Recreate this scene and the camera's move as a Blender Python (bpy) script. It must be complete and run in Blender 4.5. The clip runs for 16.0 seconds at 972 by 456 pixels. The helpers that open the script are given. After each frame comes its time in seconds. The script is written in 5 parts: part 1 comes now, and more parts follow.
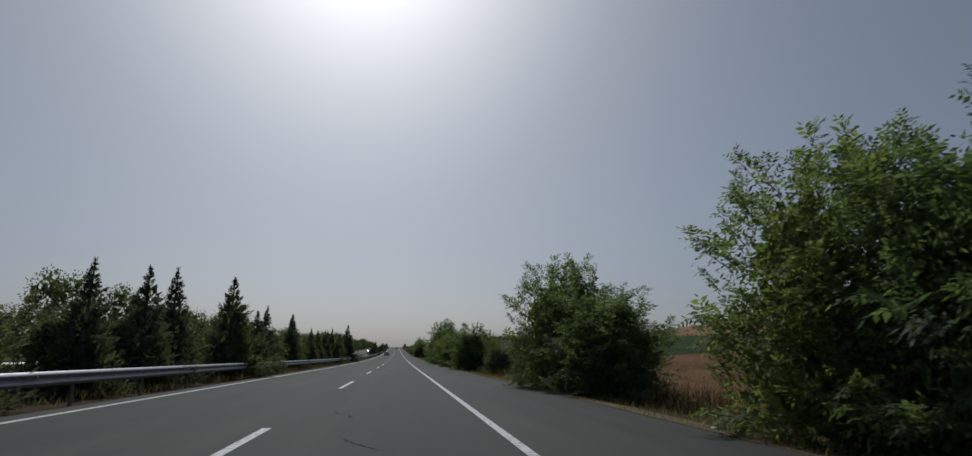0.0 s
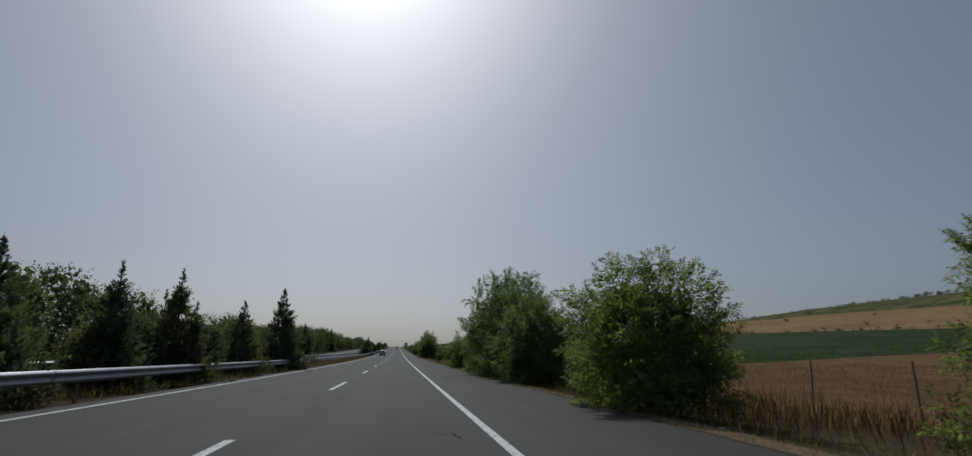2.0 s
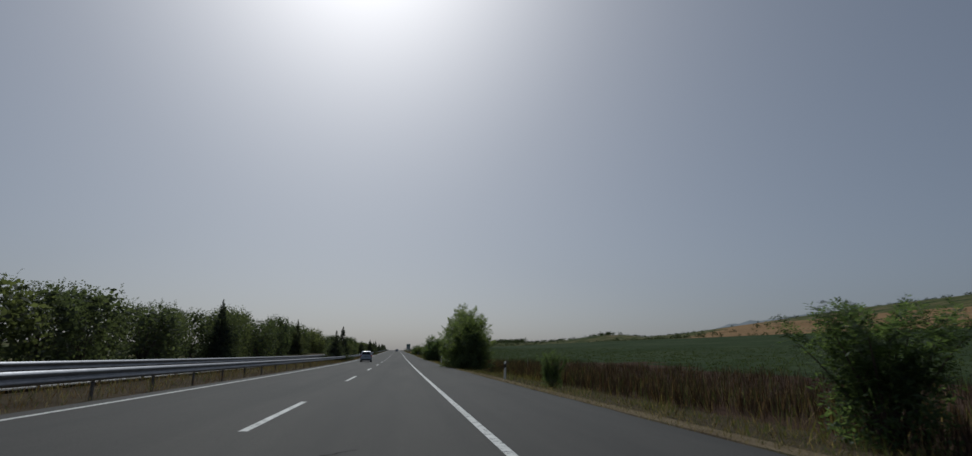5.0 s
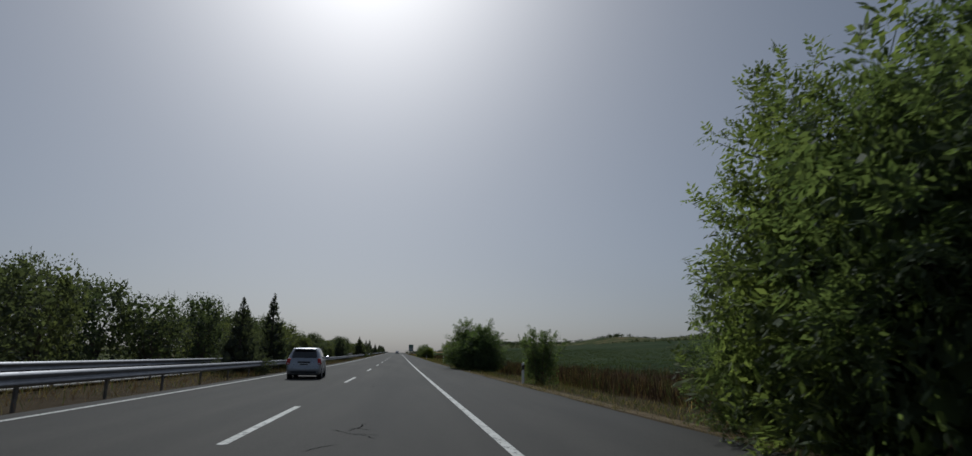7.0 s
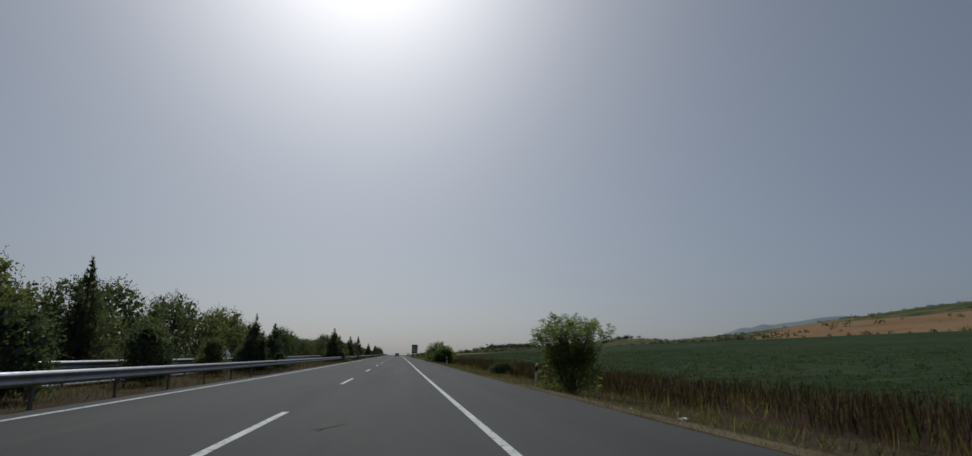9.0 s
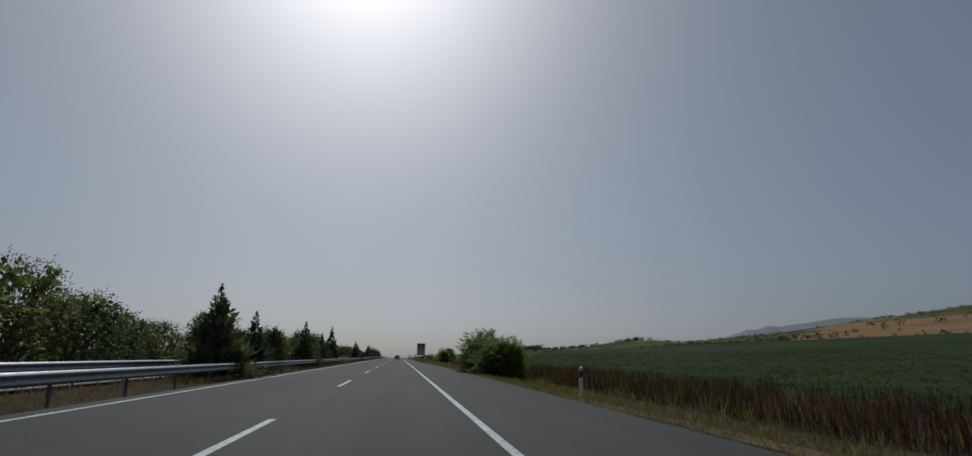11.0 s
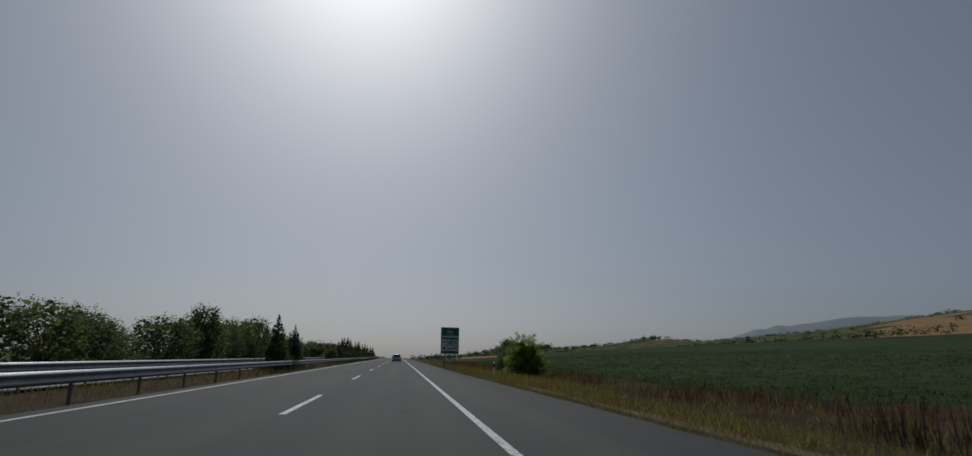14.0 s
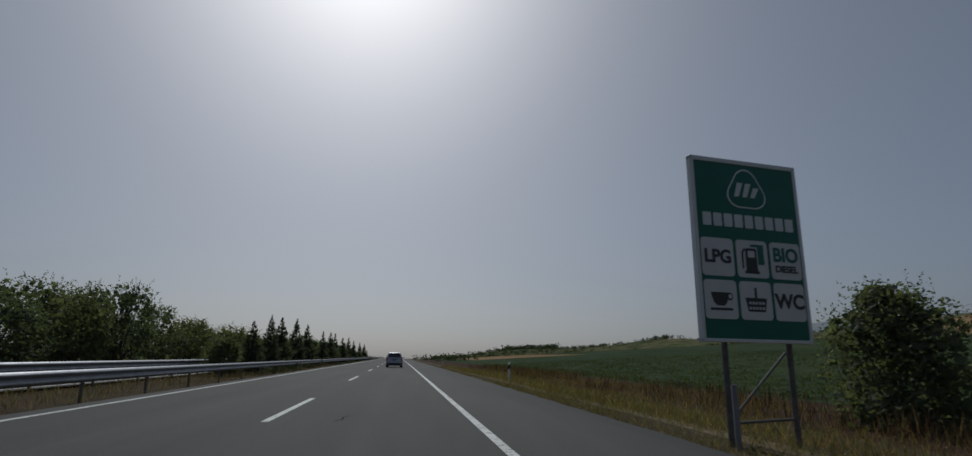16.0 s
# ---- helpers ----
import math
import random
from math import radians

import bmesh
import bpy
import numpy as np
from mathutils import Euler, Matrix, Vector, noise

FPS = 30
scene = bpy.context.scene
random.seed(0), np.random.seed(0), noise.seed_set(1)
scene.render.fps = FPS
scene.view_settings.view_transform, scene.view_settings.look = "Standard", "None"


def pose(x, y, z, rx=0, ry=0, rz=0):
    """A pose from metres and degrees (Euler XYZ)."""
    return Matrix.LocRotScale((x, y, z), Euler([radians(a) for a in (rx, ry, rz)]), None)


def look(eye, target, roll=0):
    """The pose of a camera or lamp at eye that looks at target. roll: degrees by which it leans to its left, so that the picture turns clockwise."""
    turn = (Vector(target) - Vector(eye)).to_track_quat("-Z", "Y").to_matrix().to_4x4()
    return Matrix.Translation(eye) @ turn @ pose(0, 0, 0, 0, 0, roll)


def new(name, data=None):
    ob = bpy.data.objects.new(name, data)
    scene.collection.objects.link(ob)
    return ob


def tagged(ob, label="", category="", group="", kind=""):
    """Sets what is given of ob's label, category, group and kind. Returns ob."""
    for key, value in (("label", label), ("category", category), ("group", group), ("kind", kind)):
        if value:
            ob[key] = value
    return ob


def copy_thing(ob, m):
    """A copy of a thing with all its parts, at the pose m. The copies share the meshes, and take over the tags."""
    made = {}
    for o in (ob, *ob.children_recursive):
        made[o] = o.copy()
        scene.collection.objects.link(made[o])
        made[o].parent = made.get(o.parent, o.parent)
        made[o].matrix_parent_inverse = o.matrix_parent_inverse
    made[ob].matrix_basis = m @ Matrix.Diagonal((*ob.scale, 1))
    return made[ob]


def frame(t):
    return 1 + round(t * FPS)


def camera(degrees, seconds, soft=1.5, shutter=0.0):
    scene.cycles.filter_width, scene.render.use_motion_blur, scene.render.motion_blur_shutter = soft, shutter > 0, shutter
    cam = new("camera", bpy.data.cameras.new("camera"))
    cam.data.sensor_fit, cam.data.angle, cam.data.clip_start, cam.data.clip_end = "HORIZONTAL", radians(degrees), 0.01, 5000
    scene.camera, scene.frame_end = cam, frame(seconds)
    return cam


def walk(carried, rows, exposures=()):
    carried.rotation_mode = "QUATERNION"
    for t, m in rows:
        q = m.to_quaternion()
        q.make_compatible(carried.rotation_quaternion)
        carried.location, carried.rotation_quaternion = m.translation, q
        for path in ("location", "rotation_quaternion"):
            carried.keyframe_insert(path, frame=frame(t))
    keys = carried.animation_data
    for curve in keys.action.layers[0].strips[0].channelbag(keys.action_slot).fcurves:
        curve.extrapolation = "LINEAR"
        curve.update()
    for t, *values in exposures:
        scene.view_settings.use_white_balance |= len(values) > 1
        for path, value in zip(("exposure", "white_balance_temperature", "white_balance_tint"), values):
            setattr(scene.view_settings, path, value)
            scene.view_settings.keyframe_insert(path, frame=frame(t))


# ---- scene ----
# ---- camera and its drive ----
V = 18.0 / 0.65          # metres a second: one dash and gap in 0.65 s
EYE = 1.14               # the lens over the asphalt
S0, S1, SLOPE = 48.0, 300.0, 0.020
C0, C1, DOWN = 720.0, 840.0, -0.010


def slope(y):
    """The road's gradient at y metres along it: level, then a long climb, then a crest."""
    if y < S0:
        return 0.0
    if y < S1:
        return SLOPE * (y - S0) / (S1 - S0)
    if y < C0:
        return SLOPE
    if y < C1:
        return SLOPE + (DOWN - SLOPE) * (y - C0) / (C1 - C0)
    return DOWN if y < 1100 else 0.0


HEIGHTS = np.cumsum(np.concatenate(([0.0], [slope(k + 0.5) for k in range(0, 6000)])))


def rise(y):
    """The road's height at y."""
    if y <= 0:
        return 0.0
    k = min(int(y), 5998)
    return float(HEIGHTS[k] + (HEIGHTS[k + 1] - HEIGHTS[k]) * (y - k))


def bend(y):
    """The road's drift to the left."""
    y = max(0.0, min(y, 1400.0))
    return -1.0e-5 * y * y


def at(x, y, z=0.0):
    """A place beside the road: x across it, y along it, z over its surface."""
    return Vector((x + bend(y), y, z + rise(y)))


def along(x, y, z=0.0):
    """The pose of a thing that follows the road's line and gradient."""
    turn = 2.0e-5 * max(0.0, min(y, 1400.0))
    return Matrix.Translation(at(x, y, z)) @ Matrix.Rotation(turn, 4, "Z") @ Matrix.Rotation(math.atan(slope(y)), 4, "X")


PITCH, YAW, ROLL = 12.12, -7.99, -0.6
# seconds, sideways drift in the lane (m), extra yaw, extra pitch (degrees)
DRIVE = [(0.0, -0.19, 0.00, 0.00), (0.5, -0.14, 0.00, 0.00), (1.0, -0.12, 0.00, 0.00), (1.5, -0.03, 0.00, 0.00),
         (2.0, 0.00, 0.00, 0.00), (2.5, 0.06, 0.00, 0.00), (3.0, 0.07, 0.00, 0.00), (3.5, 0.09, 0.00, 0.00),
         (4.0, 0.08, 0.00, 0.00), (5.0, 0.07, 0.00, 0.00), (6.0, 0.05, 0.00, 0.00), (6.5, 0.04, 0.00, 0.00), (7.0, 0.00, 0.00, 0.00),
         (7.5, -0.04, 0.00, 0.00), (8.0, 0.00, 0.00, 0.00), (8.5, 0.00, 0.00, 0.00), (9.0, 0.02, 0.00, 0.00),
         (10.0, 0.02, 0.00, 0.00), (11.0, 0.00, 0.00, 0.00), (11.5, -0.01, 0.00, 0.00), (12.0, 0.01, 0.00, 0.00), (12.5, 0.01, 0.00, 0.00),
         (13.0, -0.03, 0.00, 0.00), (13.5, -0.01, 0.00, 0.00), (14.0, 0.01, 0.00, 0.00), (14.5, 0.00, 0.00, 0.00),
         (15.0, 0.02, 0.00, 0.00), (15.5, 0.03, 0.00, 0.00), (16.0, 0.05, 0.00, 0.00)]
cam = camera(78.0, 16.0, soft=1.4, shutter=0.04)
walk(cam, [(t, along(x, V * t, EYE) @ pose(0, 0, 0, 90 + PITCH + dp, ROLL, YAW + dy)) for t, x, dy, dp in DRIVE],
     [(0.0, -0.42, 5760, 7), (1.0, -0.40, 5760, 7), (1.5, -0.46, 5760, 7), (3.0, -0.36, 5760, 7), (3.5, -0.36, 5760, 7), (4.0, -0.47, 5760, 7), (6.5, -0.51, 5760, 7), (9.0, -0.47, 5760, 7), (11.5, -0.58, 5760, 7), (14.5, -0.68, 5760, 7), (16.0, -0.64, 5760, 7)])

# ---- sky, sun and exposure ----
SUN_UP, SUN_ASIDE = 42.5, -6.0      # elevation, and bearing to the right of the road
world = bpy.data.worlds.new("sky")
scene.world = world
world.use_nodes = True
nodes, links = world.node_tree.nodes, world.node_tree.links
sky = nodes.new("ShaderNodeTexSky")
sky.sky_type = "NISHITA"
sky.sun_disc = False
sky.sun_elevation = radians(SUN_UP)
sky.sun_rotation = radians(SUN_ASIDE)
sky.altitude = 100
sky.air_density = 0.85
sky.dust_density = 3.0
sky.ozone_density = 0.3
nodes["Background"].inputs["Strength"].default_value = 0.0600
calm = nodes.new("ShaderNodeHueSaturation")      # summer haze: paler, and evened out
calm.inputs["Saturation"].default_value = 0.64
links.new(sky.outputs[0], calm.inputs["Color"])
haze = nodes.new("ShaderNodeMix")
haze.data_type = "RGBA"
haze.inputs[0].default_value = 0.22
haze.inputs[7].default_value = (5.0, 5.6, 6.8, 1)
links.new(calm.outputs[0], haze.inputs[6])
links.new(haze.outputs[2], nodes["Background"].inputs["Color"])
to_sun = Vector((math.sin(radians(SUN_ASIDE)) * math.cos(radians(SUN_UP)), math.cos(radians(SUN_ASIDE)) * math.cos(radians(SUN_UP)), math.sin(radians(SUN_UP))))
lamp = bpy.data.lights.new("sun", "SUN")
lamp.energy, lamp.angle, lamp.color = 2.8, radians(0.6), (1.0, 0.95, 0.86)
sun = new("sun", lamp)
sun.matrix_world = look(to_sun * 200, (0, 0, 0))


# ---- materials ----
def material(name, rough=0.8, metal=0.0, spec=0.5):
    m = bpy.data.materials.new(name)
    m.use_nodes = True
    b = m.node_tree.nodes["Principled BSDF"]
    b.inputs["Roughness"].default_value = rough
    b.inputs["Metallic"].default_value = metal
    b.inputs["Specular IOR Level"].default_value = spec
    return m, m.node_tree, b


def node(tree, kind, **values):
    n = tree.nodes.new(kind)
    for k, v in values.items():
        n.inputs[k].default_value = v
    return n


def ramp(tree, fac, stops):
    r = tree.nodes.new("ShaderNodeValToRGB")
    e = r.color_ramp.elements
    while len(e) < len(stops):
        e.new(0.5)
    for el, (p, c) in zip(e, stops):
        el.position, el.color = p, (*c, 1)
    tree.links.new(fac, r.inputs[0])
    return r.outputs[0]


def mix(tree, fac, a, b, how="MIX"):
    n = tree.nodes.new("ShaderNodeMix")
    n.data_type, n.blend_type = "RGBA", how
    for sock, v in ((n.inputs[0], fac), (n.inputs[6], a), (n.inputs[7], b)):
        if isinstance(v, bpy.types.NodeSocket):
            tree.links.new(v, sock)
        elif isinstance(v, (int, float)):
            sock.default_value = v
        else:
            sock.default_value = (*v, 1)
    return n.outputs[2]


def world_noise(tree, scale, detail=4.0, stretch=(1, 1, 1), rough=0.6):
    g = tree.nodes.new("ShaderNodeNewGeometry")
    mp = tree.nodes.new("ShaderNodeMapping")
    mp.inputs["Scale"].default_value = stretch
    tree.links.new(g.outputs["Position"], mp.inputs["Vector"])
    n = node(tree, "ShaderNodeTexNoise", Scale=scale, Detail=detail, Roughness=rough)
    tree.links.new(mp.outputs[0], n.inputs["Vector"])
    return n.outputs["Fac"]


def bumped(tree, b, height, strength, distance):
    n = node(tree, "ShaderNodeBump", Strength=strength, Distance=distance)
    tree.links.new(height, n.inputs["Height"])
    tree.links.new(n.outputs[0], b.inputs["Normal"])


def asphalt():
    m, t, b = material("asphalt", 0.88, 0, 0.25)
    fine = world_noise(t, 60, 3)
    blotch = world_noise(t, 0.55, 5, (1, 0.12, 1))
    tracks = world_noise(t, 0.9, 2, (1, 0.004, 1))
    c1 = ramp(t, fine, [(0.3, (0.029, 0.0265, 0.0235)), (0.72, (0.070, 0.065, 0.0575))])
    c2 = ramp(t, blotch, [(0.3, (0.74, 0.74, 0.74)), (0.7, (1.15, 1.14, 1.1))])
    c3 = ramp(t, tracks, [(0.35, (0.86, 0.86, 0.86)), (0.65, (1.1, 1.1, 1.08))])
    t.links.new(mix(t, 1.0, mix(t, 1.0, c1, c2, "MULTIPLY"), c3, "MULTIPLY"), b.inputs["Base Color"])
    bumped(t, b, fine, 0.5, 0.006)
    return m


def paint():
    m, t, b = material("road_paint", 0.7, 0, 0.3)
    wear = world_noise(t, 9, 8, (1, 1, 1), 0.7)
    coarse = world_noise(t, 1.1, 3)
    c = ramp(t, wear, [(0.39, (0.10, 0.10, 0.095)), (0.46, (0.56, 0.56, 0.53)), (0.8, (0.70, 0.70, 0.67))])
    t.links.new(mix(t, 1.0, c, ramp(t, coarse, [(0.3, (0.82, 0.82, 0.8)), (0.7, (1, 1, 1))]), "MULTIPLY"), b.inputs["Base Color"])
    return m


def soil(name, stops, scale=0.35, fine=9.0, bump=0.04, stretch=(1, 1, 1)):
    m, t, b = material(name, 1.0, 0, 0.02)
    big, small = world_noise(t, scale, 5, stretch), world_noise(t, fine, 4, stretch)
    shade = ramp(t, small, [(0.3, (0.62, 0.62, 0.62)), (0.7, (1.25, 1.25, 1.25))])
    t.links.new(mix(t, 1.0, ramp(t, big, stops), shade, "MULTIPLY"), b.inputs["Base Color"])
    bumped(t, b, small, 0.8, bump)
    return m


def leaf(name, dark, light, through_light=0.35, rough=0.5):
    """Foliage: each leaf has its own tone, and some of the light goes through it."""
    m, t, b = material(name, rough, 0, 0.12)
    g = t.nodes.new("ShaderNodeNewGeometry")
    o = t.nodes.new("ShaderNodeObjectInfo")
    c = ramp(t, g.outputs["Random Per Island"], [(0.0, dark), (0.75, light), (1.0, tuple(min(1, k * 1.25) for k in light))])
    c = mix(t, 1.0, c, ramp(t, o.outputs["Random"], [(0.0, (0.75, 0.8, 0.8)), (0.6, (1.03, 1.0, 0.95)), (1.0, (1.2, 1.12, 0.85))]), "MULTIPLY")
    t.links.new(c, b.inputs["Base Color"])
    tr = t.nodes.new("ShaderNodeBsdfTranslucent")
    t.links.new(mix(t, 1.0, c, (1.7, 1.8, 0.8), "MULTIPLY"), tr.inputs["Color"])
    ms = t.nodes.new("ShaderNodeMixShader")
    ms.inputs[0].default_value = through_light
    t.links.new(b.outputs[0], ms.inputs[1])
    t.links.new(tr.outputs[0], ms.inputs[2])
    t.links.new(ms.outputs[0], t.nodes["Material Output"].inputs["Surface"])
    return m


def plain(name, colour, rough=0.5, metal=0.0, spec=0.5, vary=0.15, scale=6.0):
    m, t, b = material(name, rough, metal, spec)
    n = world_noise(t, scale, 4)
    lo, hi = tuple(k * (1 - vary) for k in colour), tuple(min(1, k * (1 + vary)) for k in colour)
    t.links.new(ramp(t, n, [(0.3, lo), (0.7, hi)]), b.inputs["Base Color"])
    r = ramp(t, world_noise(t, scale * 2.3, 3), [(0.3, (rough * 0.85,) * 3), (0.7, (min(1, rough * 1.15),) * 3)])
    t.links.new(r, b.inputs["Roughness"])
    return m


ASPHALT, PAINT = asphalt(), paint()
VERGE = soil("dry_verge", [(0.3, (0.048, 0.036, 0.024)), (0.55, (0.085, 0.066, 0.042)), (0.75, (0.045, 0.045, 0.024))], 0.6, 14)
CROP = soil("green_crop", [(0.3, (0.028, 0.046, 0.018)), (0.5, (0.042, 0.061, 0.027)), (0.7, (0.058, 0.075, 0.036))], 0.06, 0.8, 0.8, (1, 0.5, 1))
STUBBLE = soil("stubble_field", [(0.3, (0.19, 0.118, 0.058)), (0.55, (0.27, 0.175, 0.092)), (0.75, (0.23, 0.155, 0.078))], 0.03, 1.2, 0.15, (1, 0.3, 1))
BROWN = soil("brown_stubble", [(0.3, (0.115, 0.064, 0.034)), (0.55, (0.165, 0.096, 0.052)), (0.75, (0.135, 0.084, 0.044))], 0.05, 1.0, 0.2, (1, 0.3, 1))
STRAWY = soil("straw_litter", [(0.3, (0.12, 0.09, 0.055)), (0.55, (0.19, 0.15, 0.095)), (0.75, (0.10, 0.09, 0.05))], 0.8, 16)
WITHERED = soil("withered_weeds", [(0.3, (0.040, 0.026, 0.018)), (0.55, (0.075, 0.047, 0.033)), (0.75, (0.050, 0.045, 0.024))], 0.4, 7, 0.1)
SCRUB = soil("hill_scrub", [(0.35, (0.03, 0.05, 0.02)), (0.5, (0.09, 0.10, 0.04)), (0.65, (0.16, 0.13, 0.07))], 0.04, 0.25, 0.6)
LOCUST = leaf("locust_leaf", (0.076, 0.104, 0.060), (0.130, 0.160, 0.090), 0.52, 0.65)
LIME = leaf("young_leaf", (0.080, 0.110, 0.036), (0.150, 0.178, 0.058), 0.55)
BROAD = leaf("broad_leaf", (0.068, 0.081, 0.062), (0.100, 0.115, 0.084), 0.42, 0.8)
NEEDLE = leaf("conifer_needle", (0.048, 0.056, 0.050), (0.082, 0.093, 0.081), 0.36, 0.8)
FAR_LEAF = leaf("far_leaf", (0.040, 0.054, 0.036), (0.066, 0.080, 0.052), 0.25, 0.9)
STRAW = leaf("dry_grass", (0.19, 0.14, 0.085), (0.36, 0.28, 0.18), 0.2, 0.85)
RUST = leaf("rust_grass", (0.12, 0.066, 0.042), (0.24, 0.145, 0.095), 0.2, 0.85)
OLIVE = leaf("yellowing_grass", (0.085, 0.074, 0.038), (0.165, 0.138, 0.076), 0.25, 0.85)
WEED = leaf("green_weed", (0.05, 0.066, 0.034), (0.10, 0.118, 0.058), 0.3, 0.8)
GOLD = leaf("golden_grass", (0.115, 0.096, 0.046), (0.210, 0.168, 0.086), 0.28, 0.85)
REED = leaf("dead_stalk", (0.026, 0.016, 0.013), (0.085, 0.052, 0.040), 0.1, 0.9)
CROP_LEAF = leaf("crop_leaf", (0.038, 0.049, 0.027), (0.070, 0.085, 0.046), 0.36, 0.9)
BARK = plain("bark", (0.10, 0.078, 0.058), 0.95, vary=0.4, scale=12)
ZINC = plain("galvanised_steel", (0.215, 0.222, 0.24), 0.52, 0.7, 0.5, vary=0.15, scale=3)
RUSTY = plain("post_steel", (0.13, 0.12, 0.11), 0.7, 0.4, vary=0.25, scale=8)
WOOD = plain("grey_wood", (0.17, 0.14, 0.11), 0.9, vary=0.3, scale=14)
GREEN = plain("sign_green", (0.0, 0.115, 0.075), 0.45, vary=0.06, scale=1.5)
WHITE = plain("sign_white", (0.62, 0.63, 0.62), 0.5, vary=0.05, scale=2)
TILE = plain("tile_grey", (0.60, 0.60, 0.585), 0.5, vary=0.06, scale=3)
DARK = plain("sign_black", (0.03, 0.03, 0.032), 0.5, vary=0.1)
PLASTIC = plain("white_plastic", (0.66, 0.66, 0.63), 0.55, vary=0.1, scale=9)
BLACK = plain("black_plastic", (0.018, 0.018, 0.02), 0.5, vary=0.1)
SILVER = plain("silver_paint", (0.33, 0.345, 0.375), 0.30, 0.5, vary=0.03)
GREY_PAINT = plain("dark_grey_paint", (0.10, 0.105, 0.115), 0.25, 0.4, vary=0.04)
GLASS = plain("tinted_glass", (0.012, 0.014, 0.016), 0.05, 0, 0.8, vary=0.02)
RED = plain("red_lens", (0.45, 0.02, 0.015), 0.15, vary=0.05)
RUBBER = plain("tyre_rubber", (0.02, 0.02, 0.02), 0.85, vary=0.1)
ALLOY = plain("alloy", (0.45, 0.46, 0.48), 0.35, 0.8, vary=0.05)
TAR = plain("tar_crack", (0.012, 0.012, 0.012), 1.0, 0.0, 0.0, vary=0.2)
PAPER = plain("litter", (0.6, 0.6, 0.58), 0.8, vary=0.1)


# ---- mesh helpers ----
def mesh_of(name, verts, faces, mats, index=None, smooth=False):
    """A mesh from an array of corners and an array of faces of one length."""
    verts, faces = np.asarray(verts, np.float32), np.asarray(faces, np.int32)
    me = bpy.data.meshes.new(name)
    n, k = faces.shape
    me.vertices.add(len(verts))
    me.vertices.foreach_set("co", verts.ravel())
    me.loops.add(n * k)
    me.loops.foreach_set("vertex_index", faces.ravel())
    me.polygons.add(n)
    me.polygons.foreach_set("loop_start", np.arange(0, n * k, k, dtype=np.int32))
    for mat in (mats if isinstance(mats, (list, tuple)) else [mats]):
        me.materials.append(mat)
    if index is not None:
        me.polygons.foreach_set("material_index", np.asarray(index, np.int32))
    if smooth:
        me.polygons.foreach_set("use_smooth", np.ones(n, bool))
    me.update(calc_edges=True)
    me.validate()
    return me


def part(name, bm, mat, parent, label="", smooth=False):
    """One mesh object, from a bmesh or from mesh data, under a thing or a part."""
    if isinstance(bm, bmesh.types.BMesh):
        me = bpy.data.meshes.new(name)
        bm.normal_update()
        bm.to_mesh(me)
        bm.free()
        me.materials.append(mat)
        if smooth:
            me.polygons.foreach_set("use_smooth", np.ones(len(me.polygons), bool))
    else:
        me = bm
    ob = new(name, me)
    ob.parent = parent
    if label:
        ob["label"] = label
    return ob


def box(bm, size, centre=(0, 0, 0), bevel=0.0, turn=None):
    m = Matrix.Translation(centre)
    if turn is not None:
        m = m @ turn
    made = bmesh.ops.create_cube(bm, size=1.0, matrix=m @ Matrix.Diagonal((*size, 1)))
    if bevel:
        edges = list({e for v in made["verts"] for e in v.link_edges})
        bmesh.ops.bevel(bm, geom=edges, offset=bevel, segments=2, affect="EDGES", profile=0.5)
    return bm


def boxed(size, centre=(0, 0, 0), bevel=0.0, turn=None):
    return box(bmesh.new(), size, centre, bevel, turn)


def rod(bm, a, b, r0, r1=None, sides=8):
    a, b = Vector(a), Vector(b)
    d = b - a
    m = Matrix.Translation((a + b) / 2) @ d.to_track_quat("Z", "Y").to_matrix().to_4x4()
    bmesh.ops.create_cone(bm, cap_ends=True, segments=sides, radius1=r0, radius2=r0 if r1 is None else r1, depth=d.length, matrix=m)
    return bm


def slab(points, depth):
    """A flat shape in the x-z plane, drawn by its outline, with thickness towards -y."""
    bm = bmesh.new()
    f = bm.faces.new([bm.verts.new((x, 0, z)) for x, z in points])
    out = bmesh.ops.extrude_face_region(bm, geom=[f])
    bmesh.ops.translate(bm, verts=[v for v in out["geom"] if isinstance(v, bmesh.types.BMVert)], vec=(0, -depth, 0))
    bmesh.ops.recalc_face_normals(bm, faces=bm.faces[:])
    return bm


def rounded(w, h, r, cx=0.0, cz=0.0, n=4):
    pts = []
    for sx, sz, a0 in ((1, 1, 0), (-1, 1, 90), (-1, -1, 180), (1, -1, 270)):
        for k in range(n + 1):
            a = radians(a0 + 90 * k / n)
            pts.append((cx + sx * (w / 2 - r) + r * math.cos(a), cz + sz * (h / 2 - r) + r * math.sin(a)))
    return pts


